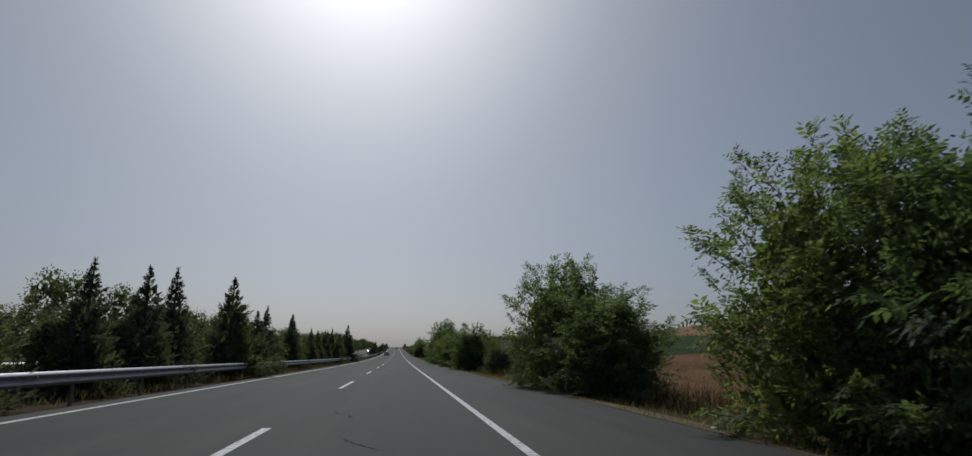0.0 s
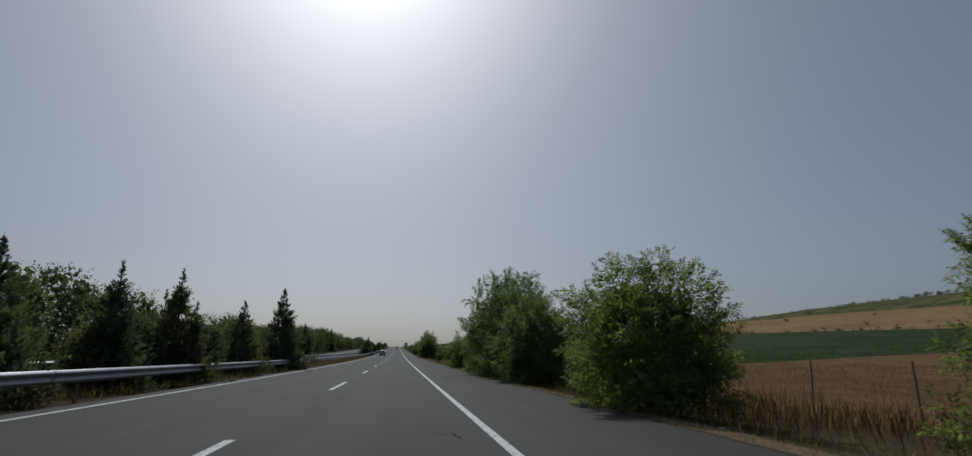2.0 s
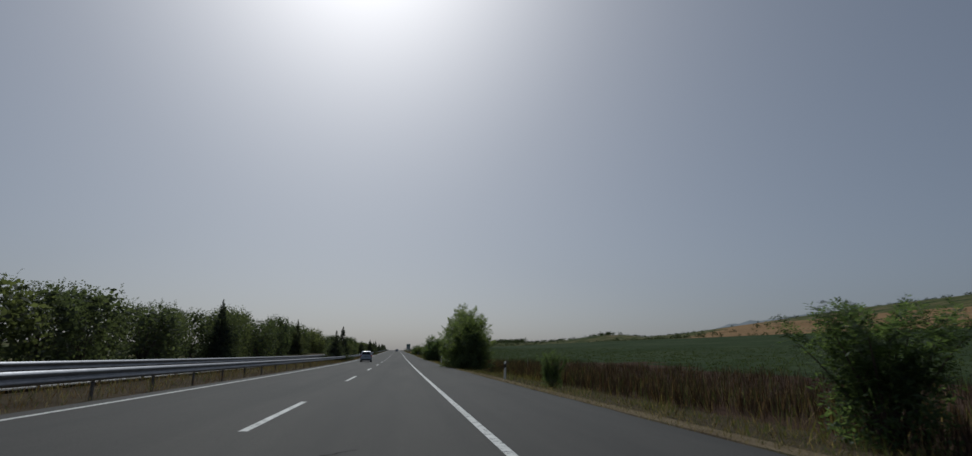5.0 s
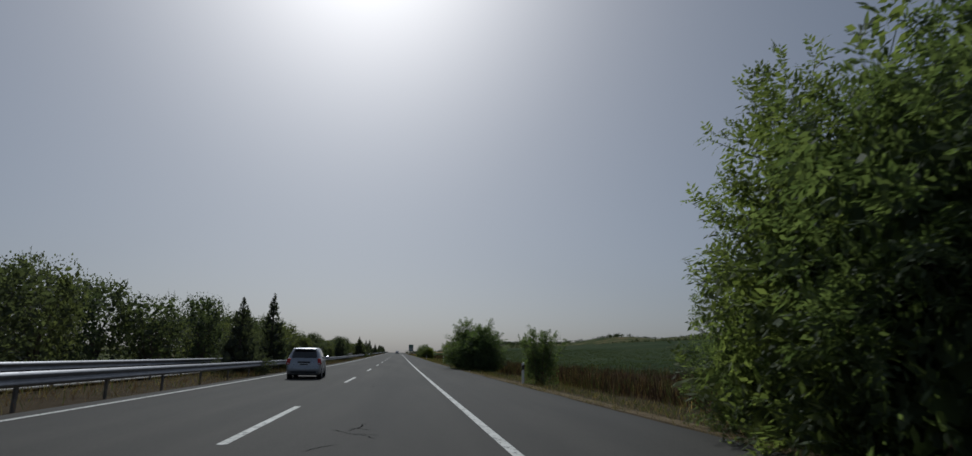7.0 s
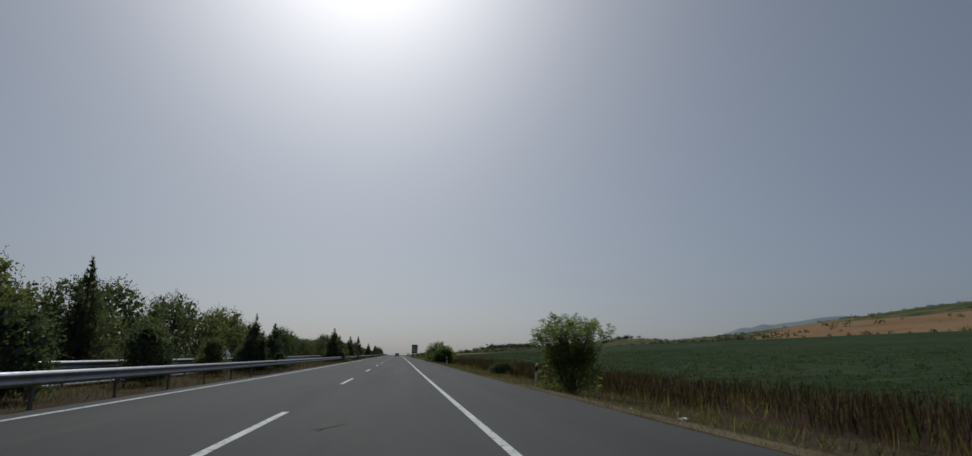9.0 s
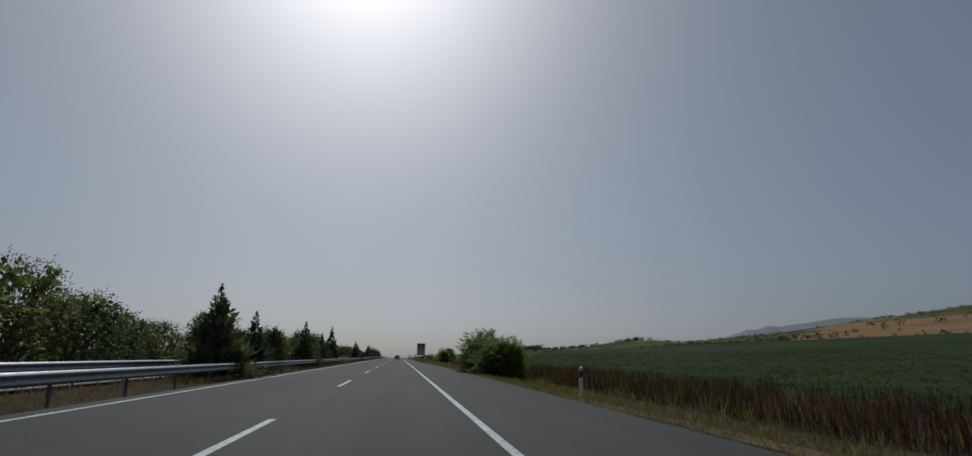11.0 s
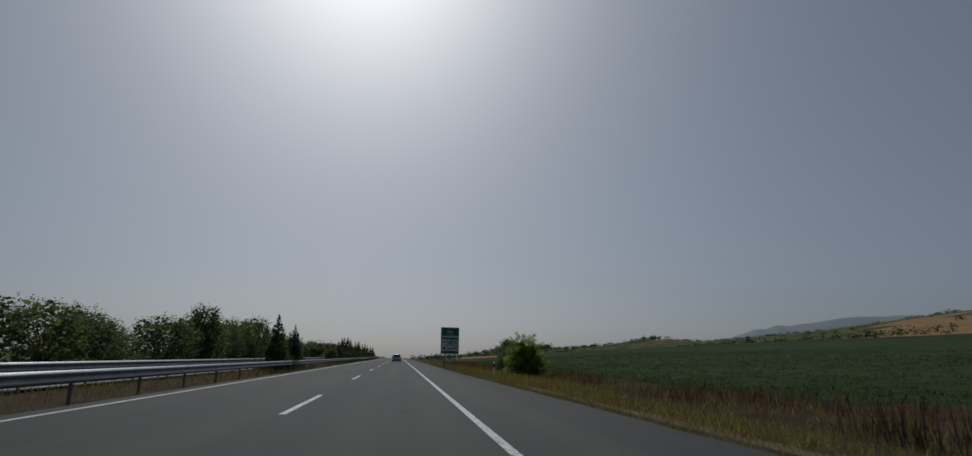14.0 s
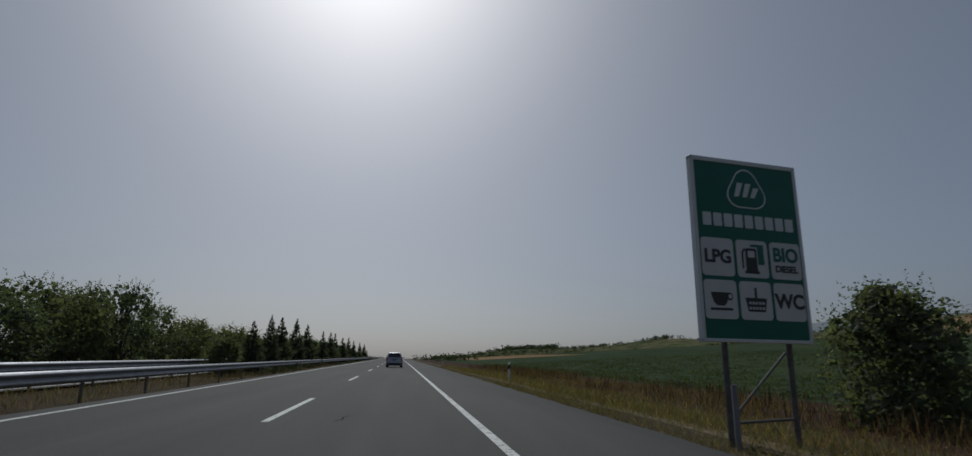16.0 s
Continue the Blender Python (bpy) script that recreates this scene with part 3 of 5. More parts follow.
def conifer(seed, width, height, leaders=((0.0, 0.0, 1.0),), branches=280, per=19, ragged=0.2, blade=0.2):
    """A dense pointed conifer: upswept feathery branches round one or two leaders, full down to the ground."""
    g = np.random.default_rng(seed)
    lines, pieces = [], []
    for lx, ly, part_of in leaders:
        h = height * part_of
        w = width * (1.0 if part_of > 0.95 else 0.6)
        root = np.array([lx * width, ly * width, 0.0])
        lines.append([(Vector((lx * width * min(1, k / 2), ly * width * min(1, k / 2), h * k / 6)), 0.10 * (1 - 0.95 * k / 6) + 0.006) for k in range(7)])
        m = int(branches * part_of * w / width)
        f = g.random(m) ** 1.35
        tip_z = h * (0.03 + 0.94 * f)
        reach = (w / 2) * 1.2 * (1 - f) ** 1.08 * (0.84 + 0.16 * np.sin(f * 23 + seed)) * g.uniform(1 - ragged * 1.5, 1 + ragged, m) + 0.02
        a = g.uniform(0, 2 * math.pi, m)
        out = np.stack([np.cos(a), np.sin(a), np.zeros(m)], 1)
        end = root + out * reach[:, None] + np.array([0, 0, 1.0]) * tip_z[:, None]
        start = root + np.array([0, 0, 1.0]) * np.maximum(tip_z - reach * g.uniform(0.5, 1.0, m), 0.02 * h)[:, None]
        s = g.uniform(0.25, 1.0, (m, per)) ** 0.7
        base = start[:, None] + (end - start)[:, None] * s[..., None]
        base[..., 2] -= (0.18 * reach[:, None] * s * (1 - s)) * 2
        base = base.reshape(-1, 3) + g.normal(size=(m * per, 3)) * np.repeat(0.012 + 0.045 * (1 - f), per)[:, None]
        d = np.repeat(unit(end - start), per, 0)
        way = unit(d * 0.9 + g.normal(size=d.shape) * 0.42 + np.array([0, 0, 0.25]))
        ln = g.uniform(0.7, 1.3, m * per) * blade * np.repeat(0.36 + 0.8 * (1 - f), per)
        pieces.append(blades(base, way, unit(np.cross(way, g.normal(size=d.shape))), ln, ln * g.uniform(0.2, 0.34, m * per)))
        # wispy tip
        z = h * g.uniform(0.9, 1.0, 46)
        tip = np.stack([root[0] + g.normal(size=46) * 0.02, root[1] + g.normal(size=46) * 0.02, z], 1)
        tw = unit(g.normal(size=(46, 3)) * 0.6 + np.array([0, 0, 0.9]))
        pieces.append(blades(tip, tw, unit(np.cross(tw, g.normal(size=(46, 3)))), 0.45 * blade * np.ones(46) * (2 - z / h), 0.035))
        # dark heart
        k = 170
        f = g.random(k) ** 1.2 * 0.86
        r = (w / 2) * (1 - f) ** 0.75 * 0.52 * np.sqrt(g.random(k))
        a = g.uniform(0, 6.28, k)
        p = root + np.stack([np.cos(a) * r, np.sin(a) * r, h * (0.02 + 0.92 * f)], 1)
        tw = unit(g.normal(size=(k, 3)) * 0.5 + np.array([0, 0, 0.8]))
        ln = (0.10 + 0.55 * (1 - f)) * w * 0.45
        pieces.append(blades(p, tw, unit(np.cross(tw, g.normal(size=(k, 3)))), ln, ln * 0.55))
    wood = tubes(lines, 6)
    v, q = joined(pieces)
    v[:, 2] = np.maximum(v[:, 2], 0.0)
    return mesh_of("trunk", wood[0], wood[1], BARK), mesh_of("crown", v, q, NEEDLE)


def plant(name, meshes, x, y, scale, turn, label, category, group="", z=None, squash=1.0):
    thing = tagged(new(name), label, category, group)
    thing.matrix_basis = Matrix.Translation(at(x, y, ridge(x, y) - 0.04 if z is None else z)) @ Matrix.Rotation(turn, 4, "Z") @ Matrix.Diagonal((scale, scale, scale * squash, 1))
    part("trunk", meshes[0], None, thing)
    part("crown", meshes[1], None, thing)
    return thing


rng = random.Random(11)
LOCUSTS = [pinnate_bush(21, 5.4, 4.6, 195), pinnate_bush(22, 5.0, 4.4, 185), pinnate_bush(23, 5.8, 4.5, 205), pinnate_bush(24, 4.4, 4.8, 175)]
SMALL = [open_sapling(31, 2.6, 2.6, 15), open_sapling(32, 2.8, 2.3, 15)]
YOUNG = [pinnate_bush(41, 3.0, 3.4, 130, LIME, 0.7, 6, 1200)]
SHRUBS = [broad_tree(51, 2.6, 1.9, 2900, 0.09, 10, 0.0, None, 120, 0.4, 2.0), broad_tree(52, 2.4, 2.6, 2900, 0.09, 10, 0.0, None, 120, 0.5, 2.0)]
ROUND = [broad_tree(58, 2.9, 3.4, 4800, 0.085, 10, 0.0, None, 120, 0.6, 1.4, 0.23, 0.5)]
BIG = "green locust bush with feathered leaves on the dry verge"
# kind, x, y, width, height
RIGHT = [("L", 7.3, 9.0, 5.2, 5.3), ("L", 7.4, 6.3, 4.4, 4.9), ("L", 7.3, 3.2, 4.6, 4.6), ("L", 7.0, 20.2, 4.4, 3.9), ("L", 6.5, 24.0, 5.1, 5.3), ("L", 6.15, 55.3, 4.2, 4.25),
         ("L", 6.1, 69.6, 4.4, 3.9), ("L", 7.5, 76.2, 3.4, 4.2), ("L", 6.35, 83.3, 4.3, 4.1), ("L", 6.6, 88.8, 4.8, 5.9), ("L", 6.55, 93.8, 5.2, 6.7), ("L", 6.6, 99.4, 4.0, 4.8),
         ("Y", 7.2, 103.2, 2.5, 3.7), ("L", 6.45, 111.3, 4.2, 3.5), ("L", 8.2, 118.3, 4.1, 4.4), ("B", 9.2, 121.5, 2.8, 1.7), ("B", 9.5, 128.5, 2.6, 1.4), ("B", 9.9, 132.0, 2.2, 1.2),
         ("S", 7.2, 137.6, 3.6, 2.9), ("L", 6.6, 195.8, 4.6, 5.3), ("L", 6.4, 199.4, 4.8, 5.5), ("L", 6.8, 201.9, 5.0, 6.4), ("L", 6.75, 204.0, 3.2, 3.4), ("S", 6.8, 223.2, 2.7, 2.75),
         ("L", 6.7, 244.6, 4.2, 3.8), ("L", 6.3, 247.4, 5.2, 4.4), ("S", 6.8, 273.2, 3.6, 3.1),
         # Y at 432.7: a sunlit bush, its brightness put into the yellower leaf colour
         ("L", 6.9, 346.8, 4.0, 2.9), ("L", 6.35, 351.3, 4.4, 3.35), ("L", 7.05, 354.4, 3.5, 2.9), ("Y", 7.7, 345.4, 1.7, 2.9), ("Y", 9.3, 432.7, 3.3, 3.4), ("S", 9.3, 436.4, 3.2, 2.5),
         ("R", 12.4, 457.0, 3.8, 3.95), ("B", 9.0, 43.3, 2.9, 1.85), ("B", 9.3, 38.9, 2.3, 2.1), ("B", 7.9, 49.9, 2.5, 2.35), ("B", 10.2, 46.4, 2.6, 1.5),
         ("S", 9.2, 149.1, 3.4, 2.8), ("S", 7.2, 167.0, 1.6, 1.7), ("B", 8.8, 301.0, 2.4, 1.1), ("B", 9.2, 125.6, 3.0, 1.8), ("L", 8.6, 61.6, 3.6, 4.2)]
for n, (kind, x, y, w, h) in enumerate(RIGHT):
    if kind == "L":
        src, base, nm, lab, cat = LOCUSTS[n % 4], (5.4, 5.0, 5.8, 4.4)[n % 4], "locust_bush", BIG, "bush"
        top = (4.6, 4.4, 4.5, 4.8)[n % 4]
    elif kind == "S":
        src, base, top, nm, lab, cat = SMALL[n % 2], (2.6, 2.8)[n % 2], (2.6, 2.3)[n % 2], "sapling", "small open locust sapling in dry grass", "sapling"
    elif kind == "Y":
        src, base, top, nm, lab, cat = YOUNG[0], 3.0, 3.4, "young_locust", "yellow-green young locust with feathered shoots on the verge", "bush"
    elif kind == "R":
        src, base, top, nm, lab, cat = ROUND[0], 3.0, 3.6, "small_tree", "small round dark green tree behind the sign", "tree"
    else:
        src, base, top, nm, lab, cat = SHRUBS[n % 2], (2.6, 2.4)[n % 2], (1.9, 2.6)[n % 2], "shrub", "low dark green shrub at the field's edge", "shrub"
    w, h = w * 1.05, h * 1.03
    s = w / base
    plant(nm, src, x, y, s, rng.uniform(0, 6.28), lab, cat, "roadside bushes", None, (h / top) / s)

CONIFERS = [conifer(61, 3.3, 4.4), conifer(62, 2.6, 4.4, branches=300), conifer(63, 4.3, 4.6, ((0, 0, 1.0), (0.12, 0.05, 0.9)), 400),
            conifer(64, 3.3, 4.2, ((0, 0, 1.0), (-0.2, 0.1, 0.82), (0.22, -0.06, 0.7)), 230, 18, 0.3)]
FAR_CONIFERS = [conifer(65, 2.8, 4.4, branches=150, per=14, blade=0.32), conifer(66, 2.1, 4.4, branches=140, per=14, blade=0.32)]
TALL = (4.4, 4.4, 4.6, 4.2)
# x, y, height, which
MEDIAN = [(-8.7, 102.0, 6.0, 0), (-9.0, 108.6, 3.8, 1), (-9.0, 92.0, 4.2, 0), (-9.0, 81.6, 4.6, 3), (-9.3, 76.8, 4.2, 3), (-9.2, 52.6, 4.5, 1), (-9.4, 54.2, 4.6, 1), (-9.0, 33.3, 5.2, 0), (-9.5, 23.7, 4.4, 0),
          (-9.5, 26.5, 4.7, 1), (-9.1, 39.6, 3.9, 0), (-9.4, 19.4, 4.0, 1), (-9.4, 65.5, 3.9, 1), (-9.4, 14.0, 4.0, 0),
          (-9.4, 70.8, 3.9, 0), (-9.1, 42.3, 4.4, 1), (-9.3, 231.3, 4.5, 0), (-9.0, 238.5, 5.4, 1), (-9.2, 289.9, 3.7, 3), (-9.2, 296.0, 3.4, 0),
          (-9.1, 336.6, 4.7, 2), (-9.1, 344.6, 3.9, 0), (-9.1, 365.4, 4.4, 0), (-9.2, 389.5, 5.0, 1), (-9.1, 383.6, 3.1, 3), (-9.2, 379.2, 3.8, 1), (-9.1, 435.0, 4.2, 0), (-9.2, 443.2, 3.8, 3),
          (-9.2, 483.3, 3.3, 0), (-9.2, 488.6, 4.0, 1), (-9.2, 492.5, 4.1, 0), (-9.2, 499.5, 4.4, 1), (-9.2, 506.0, 4.2, 0), (-9.2, 519.0, 4.0, 1), (-9.2, 527.0, 4.2, 0),
          (-9.3, 534.0, 4.3, 1), (-9.2, 545.0, 4.0, 0), (-9.2, 557.0, 4.4, 1), (-9.2, 570.0, 4.1, 0), (-9.2, 590.0, 4.2, 1), (-9.2, 610.0, 4.2, 0)]
for x, y, h, k in MEDIAN:
    far = y > 510
    s = h / (4.4 if far else TALL[k])
    wide = (rng.uniform(1.05, 1.3), 1.1, 1.1, 0.95)[k]
    plant("conifer", FAR_CONIFERS[k % 2] if far else CONIFERS[k], x, y, s * wide, rng.uniform(0, 6.28), "dark ragged conifer in the grassy median", "conifer", "median conifers", -0.06, 1 / wide)

for x, y, h in ((-26.8, 235.0, 8.9), (-26.8, 305.0, 9.2)):
    plant("conifer", CONIFERS[1], x, y, h / 4.4, rng.uniform(0, 6.28), "slim dark conifer rising out of the far tree line", "conifer", "far roadside trees", 0.0)

plant("conifer", CONIFERS[3], 9.4, 390.6, 0.40, 1.2, "small dark juniper sapling among dead stalks", "conifer", "", None, 1.15)

TREES = [broad_tree(71, 7.0, 7.0, 1950, 0.21, 15, each=38), broad_tree(72, 6.4, 7.0, 1800, 0.21, 13, each=38), broad_tree(73, 7.6, 7.0, 1950, 0.21, 16, each=38), broad_tree(74, 6.2, 7.0, 1800, 0.21, 13, each=38), broad_tree(75, 7.0, 7.0, 1950, 0.21, 17, each=38)]
FAR_TREES = [broad_tree(76, 7.0, 7.0, 650, 0.5, 9, each=40), broad_tree(77, 7.4, 7.0, 650, 0.5, 9, each=40)]
WALL_Y = [-20, 50, 62, 125, 138, 150, 168, 240, 280, 350, 385, 440, 462, 474, 507, 520, 547, 900]
WALL_H = [6.6, 6.6, 7.8, 7.8, 5.4, 5.3, 6.7, 7.3, 8.2, 7.6, 5.5, 5.2, 4.6, 5.4, 6.4, 6.0, 5.2, 5.6]
y = -6.0
while y < 860:
    x = -27.5 - rng.uniform(0, 4.5)
    k = rng.randrange(5)
    h = float(np.interp(y, WALL_Y, WALL_H)) * rng.choice((0.72, 0.86, 0.95, 1.0, 1.06, 1.16))
    wide = rng.uniform(0.95, 1.22)
    plant("broadleaf_tree", TREES[k] if y < 555 else FAR_TREES[k % 2], x, y, wide, rng.uniform(0, 6.28), "dense dark green broadleaf tree beside the far carriageway", "tree", "far roadside trees", 0.0, h / 7.0 / wide)
    y += rng.uniform(4.9, 6.9) * (1.0 if y < 560 else 1.5)
for x, y, h in ((-27.5, 396.0, 7.2), (-27.0, 476.0, 8.0), (-28.0, 500.0, 7.2), (-27.0, 507.0, 8.0)):
    plant("broadleaf_tree", TREES[int(y) % 5], x, y, 0.88, rng.uniform(0, 6.28), "taller broadleaf tree standing out of the far tree line", "tree", "far roadside trees", 0.0, h / 7.0 / 0.88)
BUSHES = [broad_tree(81, 3.0, 3.0, 1500, 0.115, 9, 0.0, taper=0.5), broad_tree(82, 2.6, 2.6, 1400, 0.115, 8, 0.0, taper=0.5)]
for y0, y1, gap in ((6, 100, 4.5), (236, 300, 7.0), (354, 398, 9.0), (445, 449, 3.0), (480, 600, 9.0)):
    y = y0
    while y < y1:
        k = rng.randrange(2)
        plant("median_bush", BUSHES[k], -9.7 - rng.uniform(0, 0.5), y, rng.uniform(0.7, 1.1), rng.uniform(0, 6.28), "dark green bush between the two guard rails", "bush", "median bushes", -0.06, rng.uniform(0.85, 1.1))
        y += gap * rng.uniform(0.6, 1.4)


# ---- roadside posts ----
def delineator():
    post = tagged(new("delineator"), "white plastic roadside marker post with a black band", "marker post", "marker posts")
    def slanted(bm, low, high):
        for v in bm.verts:
            k = (0.5 if v.co.z > (low + high) / 2 else 0.5 if low > 0.5 else 0.0)
            v.co.z += k * v.co.x
        return bm
    part("shaft", slanted(boxed((0.11, 0.07, 0.70), (0, 0, 0.30), 0.016), -0.05, 0.65), PLASTIC, post)
    part("band", slanted(boxed((0.112, 0.072, 0.21), (0, 0, 0.755), 0.016), 0.65, 0.86), BLACK, post, "slanted black band")
    part("cap", slanted(boxed((0.11, 0.07, 0.12), (0, 0, 0.92), 0.016), 0.86, 0.98), PLASTIC, post, "slanted white cap")
    return post


first_post = delineator()
for k, yy in enumerate((21.6, 71.8, 120.8, 171.5, 222.3, 274.8, 323.8, 375.2, 425.0, 475.0, 525.0)):
    m = Matrix.Translation(at(5.75, yy, -0.12)) @ Matrix.Rotation(radians(rng.uniform(-2, 2)), 4, "Y")
    if k == 0:
        first_post.matrix_basis = m
    else:
        copy_thing(first_post, m)


# ---- fuel station sign ----
def word(text, size, mat, parent, x, z, y, label=""):
    """Lettering as a thin mesh."""
    cu = bpy.data.curves.new("lettering", "FONT")
    cu.body, cu.size, cu.align_x, cu.align_y, cu.extrude = text, size, "CENTER", "CENTER", 0.003
    cu.offset = 0.03 * size
    tmp = bpy.data.objects.new("lettering", cu)
    scene.collection.objects.link(tmp)
    bpy.context.view_layer.update()
    me = bpy.data.meshes.new_from_object(tmp.evaluated_get(bpy.context.evaluated_depsgraph_get()))
    bpy.data.objects.remove(tmp)
    me.materials.clear()
    me.materials.append(mat)
    ob = part("lettering", me, mat, parent, label)
    ob.matrix_basis = Matrix.Translation((x, y, z)) @ Matrix.Rotation(radians(90), 4, "X")
    return ob


def fuel_sign(x, y, turn):
    W, H0, H1 = 1.88, 1.55, 4.24
    HM, HH = (H0 + H1) / 2, H1 - H0
    sign = tagged(new("roadside_sign"), "tall green roadside sign with six pale pictogram tiles", "sign")
    sign.matrix_basis = Matrix.Translation(at(x, y, -0.15)) @ Matrix.Rotation(radians(turn), 4, "Z")
    part("panel", boxed((W, 0.08, HH), (0, 0, HM), 0.006), GREEN, sign, "green painted panel")
    for w, h, cx, cz in ((W + 0.06, 0.07, 0, H1), (W + 0.06, 0.05, 0, H0), (0.06, HH + 0.06, -W / 2, HM), (0.06, HH + 0.06, W / 2, HM)):
        part("border", boxed((w, 0.10, h), (cx, -0.005, cz), 0.008), WHITE, sign)
    for px in (-0.52, 0.62):
        part("post", rod(bmesh.new(), (px, 0.08, -0.5), (px, 0.08, H0 + 1.6), 0.045, sides=10), RUSTY, sign)
    part("cross_bar", rod(bmesh.new(), (-0.52, 0.08, 0.42), (0.62, 0.08, 0.46), 0.022), RUSTY, sign)
    part("brace", rod(bmesh.new(), (-0.50, 0.08, 0.46), (0.55, 0.08, 1.40), 0.02), RUSTY, sign)
    bm = rod(bmesh.new(), (-0.68, -0.25, -0.4), (-0.68, -0.25, 0.95), 0.04, sides=8)
    part("stub_post", bm, ZINC, sign, "short bare steel post")
    # emblem: rounded triangle outline with three slanted strokes
    face = -0.045
    def put(pts, mat, name, lift=0.0, lab=""):
        ob = part(name, slab(pts, 0.004), mat, sign, lab)
        ob.location = (0, face - lift, 0)
        return ob
    ez = H0 + 0.845 * HH
    def blob(s):
        return [(s * (0.31 + 0.04 * math.cos(3 * a - 1.5 * math.pi)) * math.cos(a) * 1.08, ez - 0.03 + s * (0.31 + 0.04 * math.cos(3 * a - 1.5 * math.pi)) * math.sin(a)) for a in [2 * math.pi * k / 48 for k in range(48)]]
    put(blob(1.0), WHITE, "emblem", 0.0)
    put(blob(0.92), GREEN, "emblem", 0.004)
    for dx, hgt in ((-0.13, 0.22), (0.02, 0.22), (0.16, 0.16)):
        put([(dx - 0.10, ez - 0.13), (dx - 0.02, ez - 0.13), (dx + 0.07, ez - 0.13 + hgt), (dx - 0.03, ez - 0.13 + hgt)], WHITE, "emblem", 0.008)
    # the name is drawn as plain strokes of its size
    nz = H0 + 0.655 * HH
    for k in range(9):
        cx = -0.744 + 0.186 * k
        put(rounded(0.15, 0.20, 0.02, cx, nz), WHITE, "name_stroke", 0.0)
    tw, th = 0.56, 0.56
    cols, rows_ = (-0.61, 0.0, 0.61), (H0 + 0.445 * HH, H0 + 0.215 * HH)
    for r in rows_:
        for cx in cols:
            put(rounded(tw, th, 0.06, cx, r), TILE, "tile", 0.0, "pale grey pictogram tile")
    f2 = face - 0.008
    word("LPG", 0.27, DARK, sign, cols[0], rows_[0], f2, "dark letters")
    word("BIO", 0.29, GREEN, sign, cols[2], rows_[0] + 0.08, f2, "green letters")
    word("DIESEL", 0.14, DARK, sign, cols[2], rows_[0] - 0.13, f2, "dark letters")
    word("WC", 0.30, DARK, sign, cols[2], rows_[1], f2, "dark letters")
    c, r = cols[1], rows_[0]
    put(rounded(0.20, 0.36, 0.03, c - 0.02, r - 0.02), DARK, "pump_icon", 0.004)
    put(rounded(0.12, 0.10, 0.015, c - 0.02, r + 0.07), TILE, "pump_icon", 0.008)
    put([(c - 0.15, r - 0.22), (c + 0.11, r - 0.22), (c + 0.11, r - 0.18), (c - 0.15, r - 0.18)], DARK, "pump_icon", 0.004)
    put([(c - 0.19, r - 0.15), (c - 0.16, r - 0.15), (c - 0.16, r + 0.08), (c - 0.12, r + 0.14), (c - 0.14, r + 0.16), (c - 0.19, r + 0.09)], DARK, "pump_icon", 0.004)
    put([(c + 0.10, r - 0.08), (c + 0.21, r - 0.08), (c + 0.21, r + 0.22), (c - 0.02, r + 0.22), (c - 0.02, r + 0.18), (c + 0.10, r + 0.18)], GREEN, "pump_icon", 0.004)
    c, r = cols[0], rows_[1]
    put([(c - 0.17, r + 0.10), (c - 0.13, r - 0.04), (c - 0.07, r - 0.09), (c + 0.05, r - 0.09), (c + 0.10, r - 0.04), (c + 0.13, r + 0.10)], DARK, "cup_icon", 0.004)
    put(rounded(0.10, 0.11, 0.04, c + 0.15, r + 0.045), DARK, "cup_icon", 0.004)
    put(rounded(0.055, 0.06, 0.02, c + 0.155, r + 0.045), TILE, "cup_icon", 0.008)
    put(rounded(0.38, 0.035, 0.015, c, r - 0.14), DARK, "cup_icon", 0.004)
    c, r = cols[1], rows_[1]
    put([(c - 0.19, r + 0.04), (c - 0.15, r - 0.16), (c + 0.15, r - 0.16), (c + 0.19, r + 0.04)], DARK, "basket_icon", 0.004)
    put([(c - 0.02, r + 0.04), (c - 0.02, r + 0.19), (c + 0.02, r + 0.19), (c + 0.02, r + 0.04)], DARK, "basket_icon", 0.004)
    for i in range(5):
        for j in range(2):
            put(rounded(0.035, 0.04, 0.008, c - 0.116 + 0.058 * i, r - 0.035 - 0.075 * j), TILE, "basket_icon", 0.008)


fuel_sign(5.16, 451.3, 10.0)


